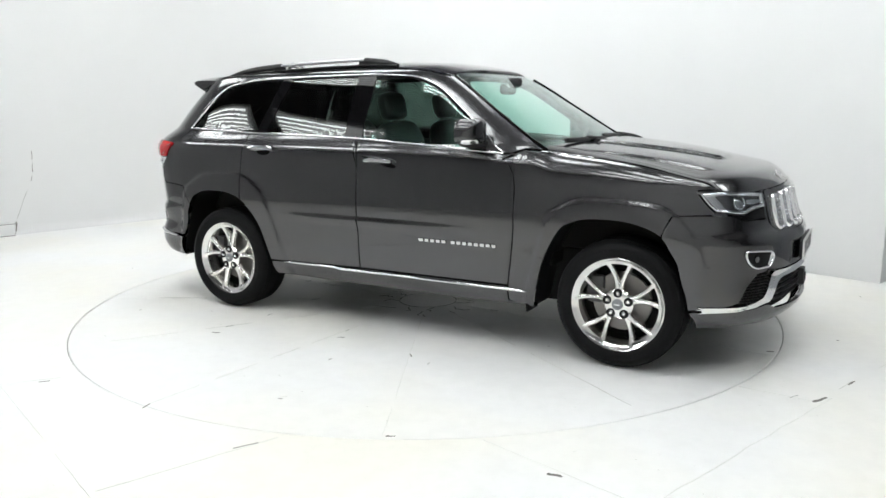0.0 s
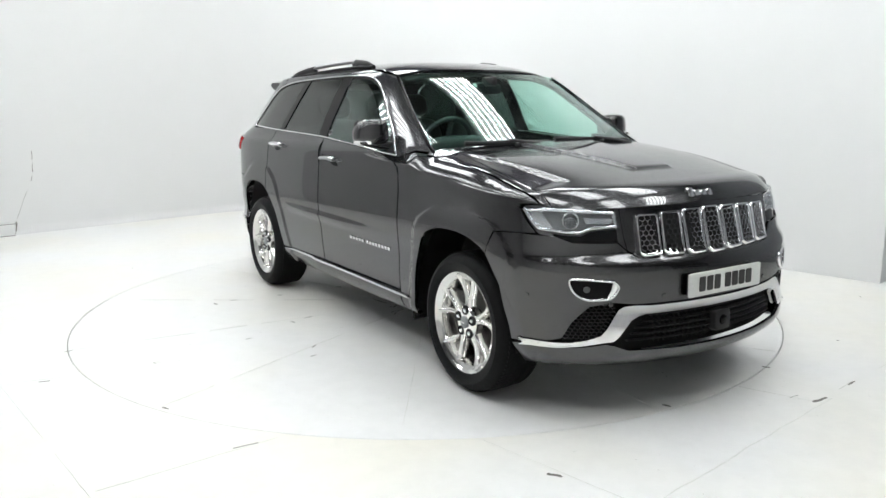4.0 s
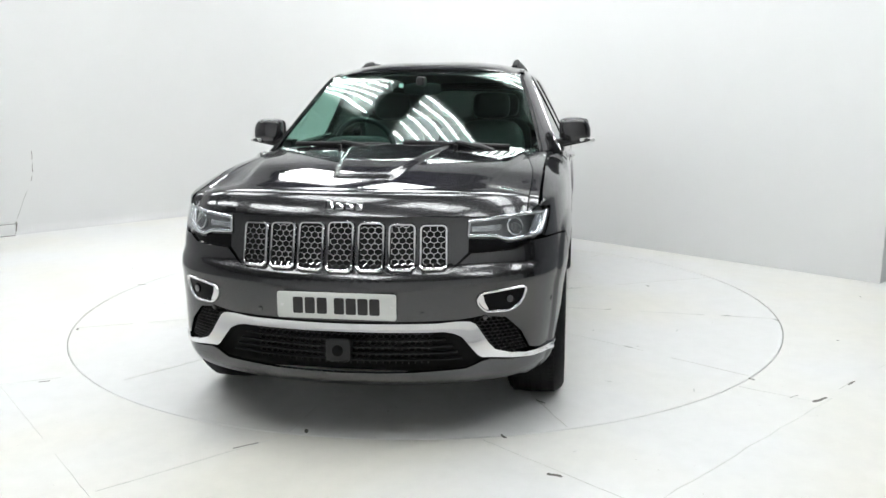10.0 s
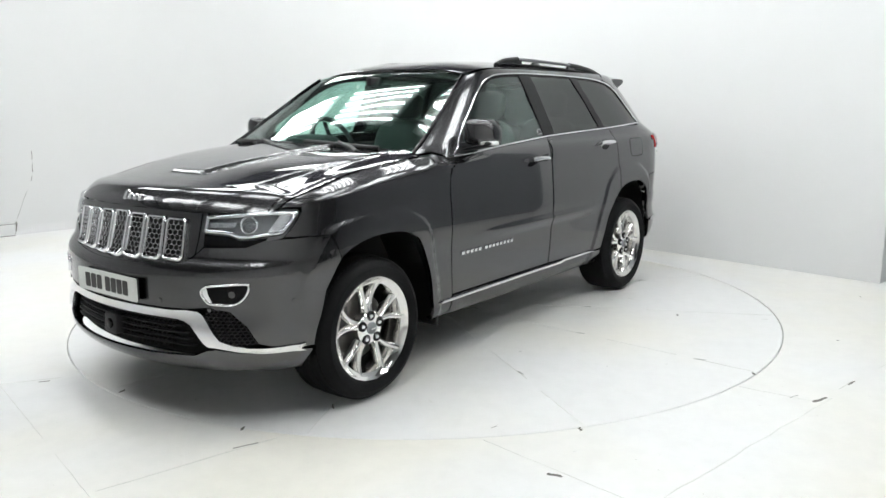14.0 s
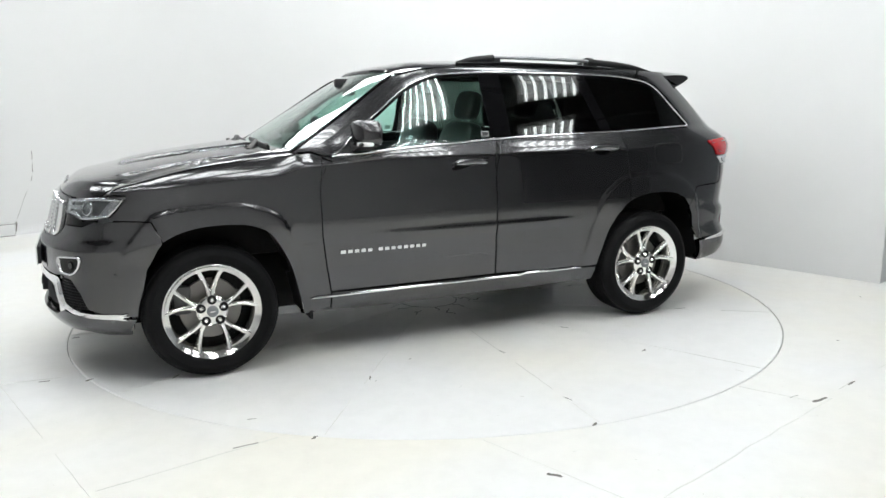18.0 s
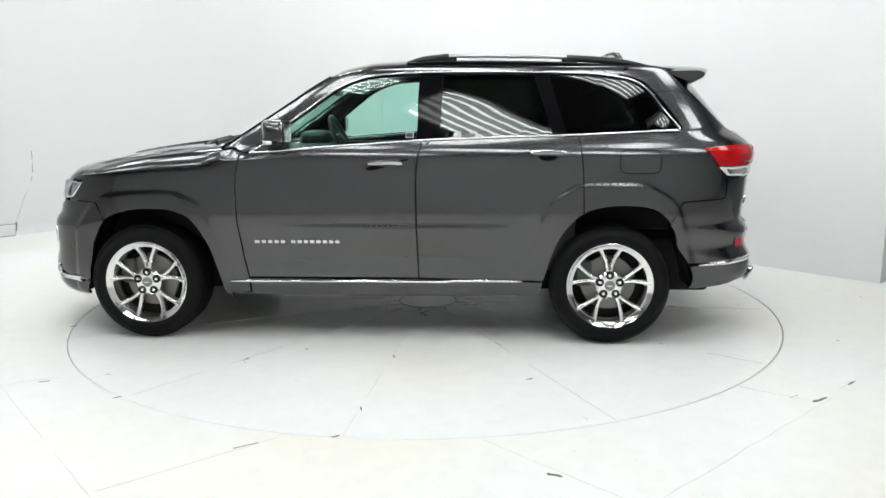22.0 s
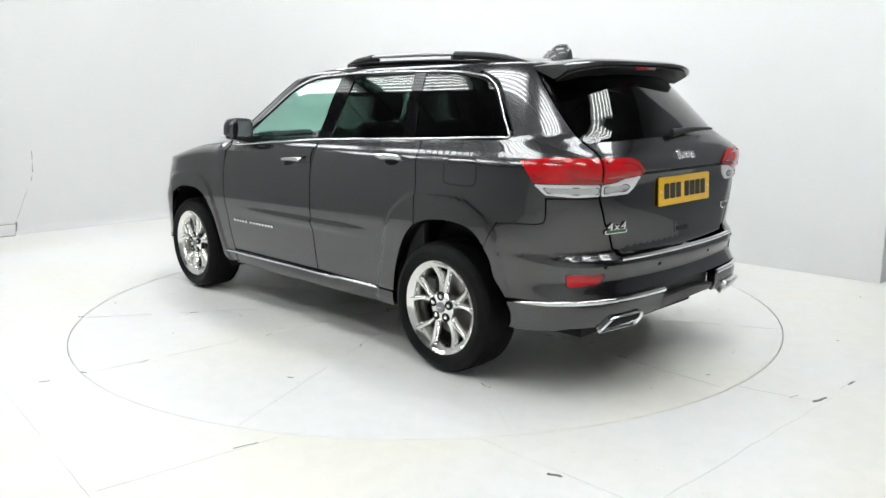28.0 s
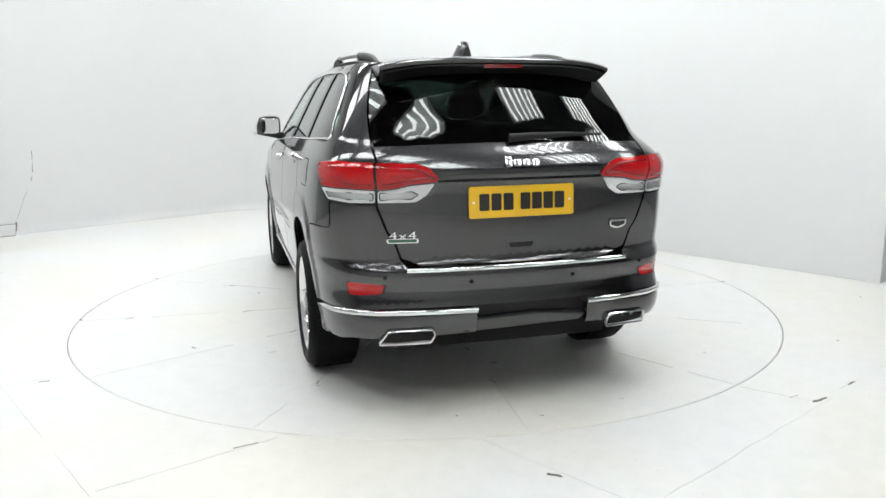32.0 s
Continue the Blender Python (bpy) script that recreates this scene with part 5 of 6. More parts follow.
def build_rear():
    t = [("r", 0.0, 0.715), ("r", 0.50, 0.725), ("r", 0.575, 0.75), ("r", 0.605, 0.83), ("r", 0.64, 0.88), ("r", 0.684, 1.0), ("r", 0.680, 1.20), ("r", 0.678, 1.265), ("r", 0.3, 1.275), ("r", 0.0, 1.278)]
    arc_face("tailgate", t, PAINT, h=0.026)
    half = [(0.3, 1.267)] + [(REAR_Y(z), z) for z in (1.258, 1.30, 1.34, 1.38, 1.42, 1.48, 1.55, 1.60, 1.64)] + [(0.3, 1.66)]
    panel("rear_window", half + [(-y, z) for y, z in half[::-1]], REAR_TINT, CAR, f=rear_screen, h=0.05, off=-0.003, thick=0.004, gap=0.001, edge=0.0, label="dark tinted rear window")
    top = [("r", 0.0, 0.525), ("r", 0.60, 0.528), ("r", 0.80, 0.520), ("x", -2.1, 0.503), ("x", -1.925, 0.498), ("x", -1.835, 0.675), ("x", -1.80, 0.735), ("x", -1.875, 0.8705), ("x", -2.0, 0.8785), ("x", -2.10, 0.8815), ("x", -2.130, 0.891), ("x", -2.138, 0.915), ("x", -2.138, 1.006), ("r", 0.80, 1.006), ("r", 0.688, 1.006), ("r", 0.688, 0.99), ("r", 0.645, 0.878), ("r", 0.61, 0.83), ("r", 0.582, 0.748), ("r", 0.55, 0.71), ("r", 0.0, 0.705)]
    arc_face("rear_bumper", top, PAINT, h=0.022)
    ribbon("bumper_step_trim", uz([("r", y, 0.7) for y in np.linspace(0.56, -0.56, 40)]), 0.024, 0.014, CHROME, CAR, off=0.002, label="chrome strip on the bumper step")
    # lower valances with chrome lip and tail pipes, dark gap for the tow bar between them
    R = lambda pts, sg: uz(pts) if sg > 0 else [(2 * U_END - a, b) for a, b in uz(pts)]
    for sg, y_in in ((1, 0.235), (-1, 0.335)):
        v = [("x", -1.93, 0.345), ("x", -1.985, 0.338), ("x", -2.15, 0.352), ("r", 0.80, 0.372), ("r", 0.60, 0.382), ("r", y_in, 0.392), ("r", y_in, 0.492), ("r", 0.60, 0.494), ("r", 0.80, 0.492), ("x", -2.15, 0.488), ("x", -1.93, 0.482)]
        panel("rear_valance", R(v, sg), PAINT, CAR, h=0.025, off=0.004, thick=0.05)
        lip = [("x", -1.985, 0.489), ("x", -2.05, 0.492), ("x", -2.15, 0.496), ("r", 0.86, 0.500), ("r", 0.80, 0.505), ("r", 0.70, 0.507), ("r", 0.55, 0.508), ("r", 0.4, 0.507), ("r", y_in, 0.506)]
        ribbon("valance_trim", R(lip, sg), [0.006, 0.018, 0.024] + [0.028] * 6, 0.016, CHROME, CAR, off=0.004, label="chrome lip along the rear bumper")
        ex = soft_poly(R([("r", 0.690, 0.368), ("r", 0.655, 0.432), ("r", 0.455, 0.436), ("r", 0.442, 0.416), ("r", 0.455, 0.374)], sg), 0.014)
        panel("tail_pipe", ex, VOID, CAR, h=0.03, off=0.006, thick=0.01, gap=0.0, edge=0.0)
        ribbon("tail_pipe_rim", ex, 0.010, 0.030, CHROME, CAR, off=0.004, closed=True, label="chrome tail pipe rim")
        ref = soft_poly(R([("r", 0.822, 0.642), ("r", 0.655, 0.636), ("r", 0.672, 0.590), ("r", 0.815, 0.578)], sg), 0.012)
        panel("rear_reflector", ref, RED_LENS, CAR, h=0.03, off=0.003, thick=0.006, gap=0.0, label="small red reflector")
        ribbon("reflector_rim", ref, 0.006, 0.004, VOID, CAR, off=0.002, closed=True)
        for y, z in ((0.66, 0.672), (0.26, 0.640)):
            u = U("r", y, z)
            disc("parking_sensor", u if sg > 0 else 2 * U_END - u, z, 0.010, VOID, 0.0, 0.002)
        # lamps: outer piece on the body, inner piece on the tailgate
        red_o = [("x", -1.985, 1.182), ("r", 0.83, 1.196), ("r", 0.692, 1.192), ("r", 0.692, 1.076), ("r", 0.80, 1.080), ("x", -2.075, 1.080)]
        red_i = [("r", 0.682, 1.192), ("r", 0.50, 1.186), ("r", 0.455, 1.170), ("r", 0.405, 1.125), ("r", 0.418, 1.106), ("r", 0.54, 1.098), ("r", 0.60, 1.082), ("r", 0.682, 1.074)]
        clr_o = [("x", -2.078, 1.074), ("r", 0.80, 1.074), ("r", 0.692, 1.070), ("r", 0.692, 1.014), ("r", 0.80, 1.012), ("x", -2.135, 1.022)]
        clr_i = [("r", 0.682, 1.068), ("r", 0.60, 1.076), ("r", 0.54, 1.092), ("r", 0.423, 1.100), ("r", 0.46, 1.045), ("r", 0.51, 1.014), ("r", 0.682, 1.012)]
        for nm, pts, mt, of, lb in (("tail_lamp", red_o, RED_LENS, 0.012, "red tail lamp lens"), ("tail_lamp", red_i, RED_LENS, 0.012, "red tail lamp lens"), ("reversing_lamp", clr_o, STICKER, 0.009, "white lamp surround"), ("reversing_lamp", clr_i, STICKER, 0.009, "white lamp surround")):
            panel(nm, soft_poly(R(pts, sg), 0.012), mt, CAR, h=0.025, off=of, thick=0.03, gap=0.001, edge=0.004, label=lb)
            if nm == "tail_lamp":
                ribbon("lens_ridge", inset_poly(soft_poly(R(pts, sg), 0.02), 0.024), 0.007, 0.004, DEEP_RED, CAR, off=of + 0.0025, closed=True)
        for pts in ([("r", 0.700, 1.058), ("r", 0.80, 1.061), ("x", -2.125, 1.058), ("x", -2.145, 1.034), ("r", 0.80, 1.028), ("r", 0.700, 1.026)], [("r", 0.672, 1.060), ("r", 0.53, 1.066), ("r", 0.50, 1.050), ("r", 0.53, 1.030), ("r", 0.672, 1.026)]):
            panel("lamp_reflector", soft_poly(R(pts, sg), 0.008), CLEAR_LENS, CAR, h=0.02, off=0.0115, thick=0.004, gap=0.0, label="clear ribbed lamp glass")
            ribbon("lamp_gasket", soft_poly(R(pts, sg), 0.008), 0.005, 0.003, VOID, CAR, off=0.011, closed=True)
        pb = [("r", 0.66, 1.262), ("r", 0.655, 1.34), ("r", 0.645, 1.42), ("r", 0.61, 1.55), ("r", 0.55, 1.65)]
        qb = [("x", -1.80, 1.655), ("x", -1.86, 1.50), ("x", -1.95, 1.36), ("x", -2.0, 1.27)]
        panel("window_surround", R(pb + qb, sg), GLOSS_BLACK, CAR, h=0.05, off=-0.016, thick=0.004, gap=0.0, edge=0.0)
    # dark middle of the lower bumper
    mid = [("r", 0.24, 0.40), ("r", 0.24, 0.528), ("r", -0.34, 0.528), ("r", -0.34, 0.40)]
    panel("tow_bar_cover", uz(mid), PLASTIC, CAR, h=0.05, off=-0.05, thick=0.02)
    m = at_skin(U_END, 0.44, -0.06)
    part("tow_bracket", prism([(-0.30, -0.045), (0.30, -0.03), (0.33, 0.0), (0.1, 0.02), (-0.3, 0.01)], 0.05, m, 0.006), DARK_ALLOY, CAR, "dark tow bar bracket")
    # number plate, crease with its shade drawn as a black strip, handle, marks
    ribbon("tailgate_crease", uz([("r", y, 1.108 - 0.02 * (y / 0.4) ** 2 * 0) for y in np.linspace(0.41, -0.41, 30)]), 0.012, 0.012, GLOSS_BLACK, CAR, off=0.001, label="crease above the number plate, its shade drawn as a dark strip")
    m = at_skin(U_END, 1.003, 0.004)
    plate("rear_number_plate", m, 0.53, 0.147, PLATE_Y, CAR, "yellow rear number plate with dark character bars")
    hp = soft_poly(uz([("r", 0.085, 0.845), ("r", -0.085, 0.845), ("r", -0.065, 0.775), ("r", 0.065, 0.775)]), 0.008)
    panel("tailgate_handle", hp, PAINT, CAR, h=0.03, off=0.004, thick=0.01, gap=0.0)
    # flat black patch for the shaded hollow of the handle
    panel("handle_recess_shade", soft_poly(uz([("r", 0.062, 0.808), ("r", -0.062, 0.808), ("r", -0.055, 0.785), ("r", 0.055, 0.785)]), 0.006), VOID, CAR, h=0.03, off=0.006, thick=0.004, gap=0.0, edge=0.0)
    mark(at_skin(U_END, 1.182, 0.003), 0.17, 0.052)
    # 4x4 lettering and badges
    txt = bpy.data.curves.new("badge_lettering", "FONT")
    txt.body, txt.size, txt.extrude, txt.align_x, txt.align_y, txt.space_character = "4x4", 0.062, 0.004, "CENTER", "CENTER", 1.15
    tmp = bpy.data.objects.new("tmp_text", txt)
    me = bpy.data.meshes.new_from_object(tmp)
    bpy.data.objects.remove(tmp)
    me.materials.append(CHROME)
    o = new("badge_lettering", me)
    o.parent = CAR
    o["label"] = "chrome lettering 4x4"
    o.matrix_local = at_skin(U("r", 0.572, 0.872), 0.872, 0.004) @ Matrix.Diagonal((1.25, 0.85, 1, 1))
    b = rounded(-0.075, -0.012, 0.075, 0.012, 0.01)
    m = at_skin(U("r", 0.572, 0.838), 0.838, 0.002)
    part("badge", prism(b, 0.005, m, 0.002), CHROME, CAR, "slim chrome badge with a green field")
    part("badge_field", prism(rounded(-0.066, -0.007, 0.066, 0.007, 0.005), 0.002, m @ Matrix.Translation((0, 0, 0.0045))), GREEN_INK, CAR)
    m = at_skin(U("r", -0.525, 0.868), 0.868, 0.002)
    part("badge", prism([(-0.05, 0.022), (0.05, 0.022), (0.05, -0.008), (0.03, -0.02), (0.0, -0.026), (-0.03, -0.02), (-0.05, -0.008)], 0.005, m, 0.002), CHROME, CAR, "small chrome shield badge")
    part("badge_field", prism([(-0.04, 0.010), (0.04, 0.010), (0.04, -0.006), (0.0, -0.018), (-0.04, -0.006)], 0.002, m @ Matrix.Translation((0, 0, 0.0045))), INK, CAR)
    # rear wiper
    w = [skin(U("r", y, z), z) + surf_normal(skin, U("r", y, z), z) * 0.022 for y, z in ((0.04, 1.278), (-0.1, 1.287), (-0.25, 1.291), (-0.45, 1.287))]
    part("rear_wiper", tube_bm(w, [0.022, 0.016, 0.012, 0.006], 10, flat=(0.6, 1.0)), PLASTIC, CAR, "black rear wiper")
    # roof spoiler
    bm = bmesh.new()
    rows = []
    for k in range(-14, 15):
        y = 0.605 * k / 14
        e = (abs(k) / 14) ** 4
        x_tip, tip = -2.125 + 0.080 * e, 1.668 - 0.036 * e
        root = roof(-1.80, y).z + 0.004
        rows.append([bm.verts.new(p) for p in ((-1.80, y, root), (-1.90, y, 0.65 * root + 0.35 * tip + 0.005), (-2.0, y, 0.3 * root + 0.7 * tip + 0.006), (x_tip + 0.02, y, tip + 0.002), (x_tip, y, tip - 0.008), (x_tip + 0.004, y, tip - 0.024), (x_tip + 0.07, y * 0.99, tip - 0.056), (-1.955, y * 0.99, 1.580 - 0.01 * e))])
    for i in range(len(rows) - 1):
        for k in range(7):
            bm.faces.new((rows[i][k], rows[i][k + 1], rows[i + 1][k + 1], rows[i + 1][k]))
    bm.faces.new(rows[0])
    bm.faces.new(rows[-1][::-1])
    bmesh.ops.recalc_face_normals(bm, faces=bm.faces)
    part("roof_spoiler", bm, PAINT, CAR, "grey roof spoiler over the rear window", 40)
    bm = bmesh.new()
    rows = []
    for k in range(-12, 13):
        y = 0.585 * k / 12
        e = (abs(k) / 12) ** 4
        x_tip, tip = -2.125 + 0.080 * e, 1.668 - 0.036 * e
        rows.append([bm.verts.new(p) for p in ((x_tip + 0.010, y, tip - 0.031), (x_tip + 0.072, y, tip - 0.062), (-1.985, y, 1.590 - 0.01 * e), (-1.955, y, 1.572 - 0.01 * e))])
    for i in range(len(rows) - 1):
        for k in range(3):
            bm.faces.new((rows[i][k], rows[i][k + 1], rows[i + 1][k + 1], rows[i + 1][k]))
    bmesh.ops.recalc_face_normals(bm, faces=bm.faces)
    bmesh.ops.solidify(bm, geom=bm.faces[:], thickness=0.006)
    part("spoiler_underside", bm, PLASTIC, CAR, "black underside of the spoiler", 40)
    part("high_brake_lamp", box_bm(0.02, 0.20, 0.018, (-2.108, 0.0, 1.628), 0.005), DEEP_RED, CAR, "dark red brake lamp strip")


build_front()
build_rear()


# ---- wheels ----
R_TYRE = 0.366


def build_wheel():
    """A wheel that faces +y, its middle at the origin; y = 0 is the outer face of the rim."""
    w = part("wheel", lathe([(0.250, -0.006), (0.262, 0.003), (0.266, 0.001), (0.267, -0.012), (0.250, -0.03), (0.238, -0.06), (0.232, -0.22), (0.20, -0.22), (0.215, -0.06), (0.228, -0.02), (0.244, -0.012), (0.250, -0.006)], 64), ALLOY, CAR, "polished alloy rim")
    prof = [(0.252, -0.012), (0.268, 0.006), (0.285, 0.014), (0.315, 0.017), (0.338, 0.006), (0.352, -0.012), (0.361, -0.035), (R_TYRE, -0.075), (R_TYRE, -0.185), (0.360, -0.225), (0.345, -0.25), (0.31, -0.265), (0.26, -0.25), (0.245, -0.2)]
    part("tyre", lathe(prof + [prof[0]], 96), RUBBER, w, "black road tyre with fine tread grooves")
    # tread grooves and blocks
    bms = []
    for k in range(90):
        a = 2 * math.pi * k / 90
        for yy, ww, sk in ((-0.052, 0.045, 0.35), (-0.208, 0.045, -0.35), (-0.105, 0.03, 0.5), (-0.158, 0.03, 0.5)):
            rr = R_TYRE if abs(yy + 0.13) < 0.06 else R_TYRE - 0.003
            b = box_bm(0.0185, ww, 0.008, (0, 0, rr - 0.003), m=Matrix.Rotation(sk, 4, "Z"))
            bmesh.ops.transform(b, matrix=Matrix.Translation((0, yy, 0)) @ Matrix.Rotation(a + (0.02 if yy < -0.12 else 0), 4, "Y"), verts=b.verts)
            bms.append(b)
    part("tread", joined(bms), RUBBER, w, "black tread blocks", 0)
    part("brake_disc", lathe([(0.06, -0.10), (0.165, -0.10), (0.168, -0.104), (0.168, -0.124), (0.06, -0.124)], 48), STEEL, w, "worn steel brake disc")
    part("back_plate", lathe([(0.0, -0.15), (0.22, -0.15), (0.22, -0.16), (0.0, -0.16)], 40), VOID, w)
    part("brake_caliper", box_bm(0.10, 0.06, 0.16, (0.15, -0.10, 0.06), 0.02), DARK_ALLOY, w, "grey brake caliper")
    # five pairs of spokes
    for k in range(5):
        base = radians(90 + 72 * k)
        for sd in (-1, 1):
            bm = bmesh.new()
            rings = []
            for i in range(11):
                t = i / 10
                r = 0.062 + 0.192 * t
                a = base + sd * radians(3.0 + 13.5 * min(1.0, t * 1.05))
                wd = 0.0150 - 0.0030 * math.sin(math.pi * min(t * 1.1, 1)) + 0.007 * max(0.0, t - 0.8) / 0.2 + 0.004 * max(0.0, 0.3 - t) / 0.3
                y = -0.020 - 0.026 * math.sin(math.pi * t * 0.9) + 0.018 * t
                c = Vector((math.cos(a) * r, 0, math.sin(a) * r))
                d = Vector((math.cos(a + sd * 0.20), 0, math.sin(a + sd * 0.20)))
                s = Vector((-d.z, 0, d.x))
                ring = []
                for q, h in ((-1.45, -0.042), (-1.0, -0.006), (-0.45, 0.003), (0.0, 0.0045), (0.45, 0.003), (1.0, -0.006), (1.45, -0.042)):
                    ring.append(bm.verts.new(c + s * wd * q + Vector((0, y + h, 0))))
                rings.append(ring)
            for i in range(10):
                for j in range(6):
                    bm.faces.new((rings[i][j], rings[i][j + 1], rings[i + 1][j + 1], rings[i + 1][j]))
                bm.faces.new((rings[i][6], rings[i][0], rings[i + 1][0], rings[i + 1][6]))
            bm.faces.new(rings[0])
            bm.faces.new(rings[-1][::-1])
            bmesh.ops.recalc_face_normals(bm, faces=bm.faces)
            part("spoke", bm, ALLOY, w, "polished alloy spoke", 40)
        a = base
        part("lug_nut", lathe([(0.0, 0.009), (0.008, 0.009), (0.0125, 0.004), (0.0125, -0.03), (0.0, -0.03)], 6), CHROME, w, "chrome wheel nut").location = (0.0635 * math.cos(a), -0.018, 0.0635 * math.sin(a))
        # raised black ring: the shade round the sunken nut, put into colour
        part("nut_recess_shade", lathe([(0.0118, 0.000), (0.0235, 0.0045), (0.0255, 0.002), (0.0255, -0.01), (0.0118, -0.012)], 20), VOID, w).location = (0.0635 * math.cos(a), -0.017, 0.0635 * math.sin(a))
    part("hub", lathe([(0.0, -0.016), (0.05, -0.016), (0.074, -0.020), (0.085, -0.03), (0.085, -0.07), (0.0, -0.07)], 40), ALLOY, w)
    part("hub_cap", lathe([(0.0, -0.004), (0.026, -0.006), (0.0315, -0.010), (0.0315, -0.02), (0.0, -0.02)], 32), simple("grey_cap", (0.24, 0.25, 0.26), 0.35, 0.5, grain=0.1), w, "grey hub cap with a faint emblem")
    part("cap_emblem", box_bm(0.03, 0.003, 0.007, (0, -0.003, 0), 0.001), CHROME, w)
    return w


WHEEL_FL = build_wheel()
WHEEL_FL.matrix_basis = pose(1.4575, 0.930, R_TYRE + 0.0005)
for x, y, flip in ((-1.4575, 0.945, 0), (1.4575, -0.930, 180), (-1.4575, -0.945, 180)):
    copy_thing(WHEEL_FL, pose(x, y, R_TYRE + 0.0005, 0, 0, flip))


# ---- dark underside and cabin ----
def build_inside():
    part("underbody", box_bm(4.2, 1.16, 0.34, (-0.05, 0, 0.42), 0.03), VOID, CAR, "black underbody")
    part("floor_pan", box_bm(1.75, 1.66, 0.10, (-0.03, 0, 0.34), 0.02), VOID, CAR)
    part("engine_bay", box_bm(1.1, 1.30, 0.40, (1.42, 0, 0.80), 0.03), VOID, CAR)
    part("boot_floor", box_bm(1.15, 1.30, 0.40, (-1.60, 0, 0.86), 0.03), VOID, CAR)
    for sg in (1, -1):
        for x, arch in ((1.36, ARCH_F), (-1.50, ARCH_R)):
            bm = bmesh.new()
            rows = []
            for px, pz in arch:
                cx = 1.38 if x > 0 else -1.49
                k = 1.035
                rows.append([bm.verts.new((cx + (px - cx) * k, sg * yy, 0.3 + (pz - 0.3) * k)) for yy in (0.895, 0.60)])
            for i in range(len(rows) - 1):
                bm.faces.new((rows[i][0], rows[i][1], rows[i + 1][1], rows[i + 1][0]))
            bmesh.ops.solidify(bm, geom=bm.faces[:], thickness=0.01)
            part("wheel_arch_liner", bm, PLASTIC, CAR, "black wheel arch liner")
    part("firewall", box_bm(0.06, 1.5, 0.7, (0.98, 0, 0.85), 0.02), VOID, CAR)
    part("dashboard", box_bm(0.42, 1.40, 0.22, (0.66, 0, 1.06), 0.07, seg=3), DASH, CAR, "dark padded dashboard")
    for sg in (1, -1):
        part("door_lining", box_bm(2.0, 0.05, 0.72, (-0.25, sg * 0.83, 0.80), 0.02), DASH, CAR)


build_inside()


# ---- fittings ----
def tapered(bm, sg):
    """A mirror shell: lower and slimmer towards its outer end, rounder on its front."""
    for v in bm.verts:
        k = v.co.y * sg / 0.094
        v.co.z -= 0.016 * max(0.0, k) ** 2 * (1 if v.co.z > 0 else -0.2)
        v.co.y -= sg * 0.018 * max(0.0, v.co.z / 0.075) * max(0.0, k)
        if v.co.x > 0:
            v.co.x *= 1.15 - 0.35 * abs(v.co.y) / 0.094
        v.co.x -= 0.016 * k
    return bm


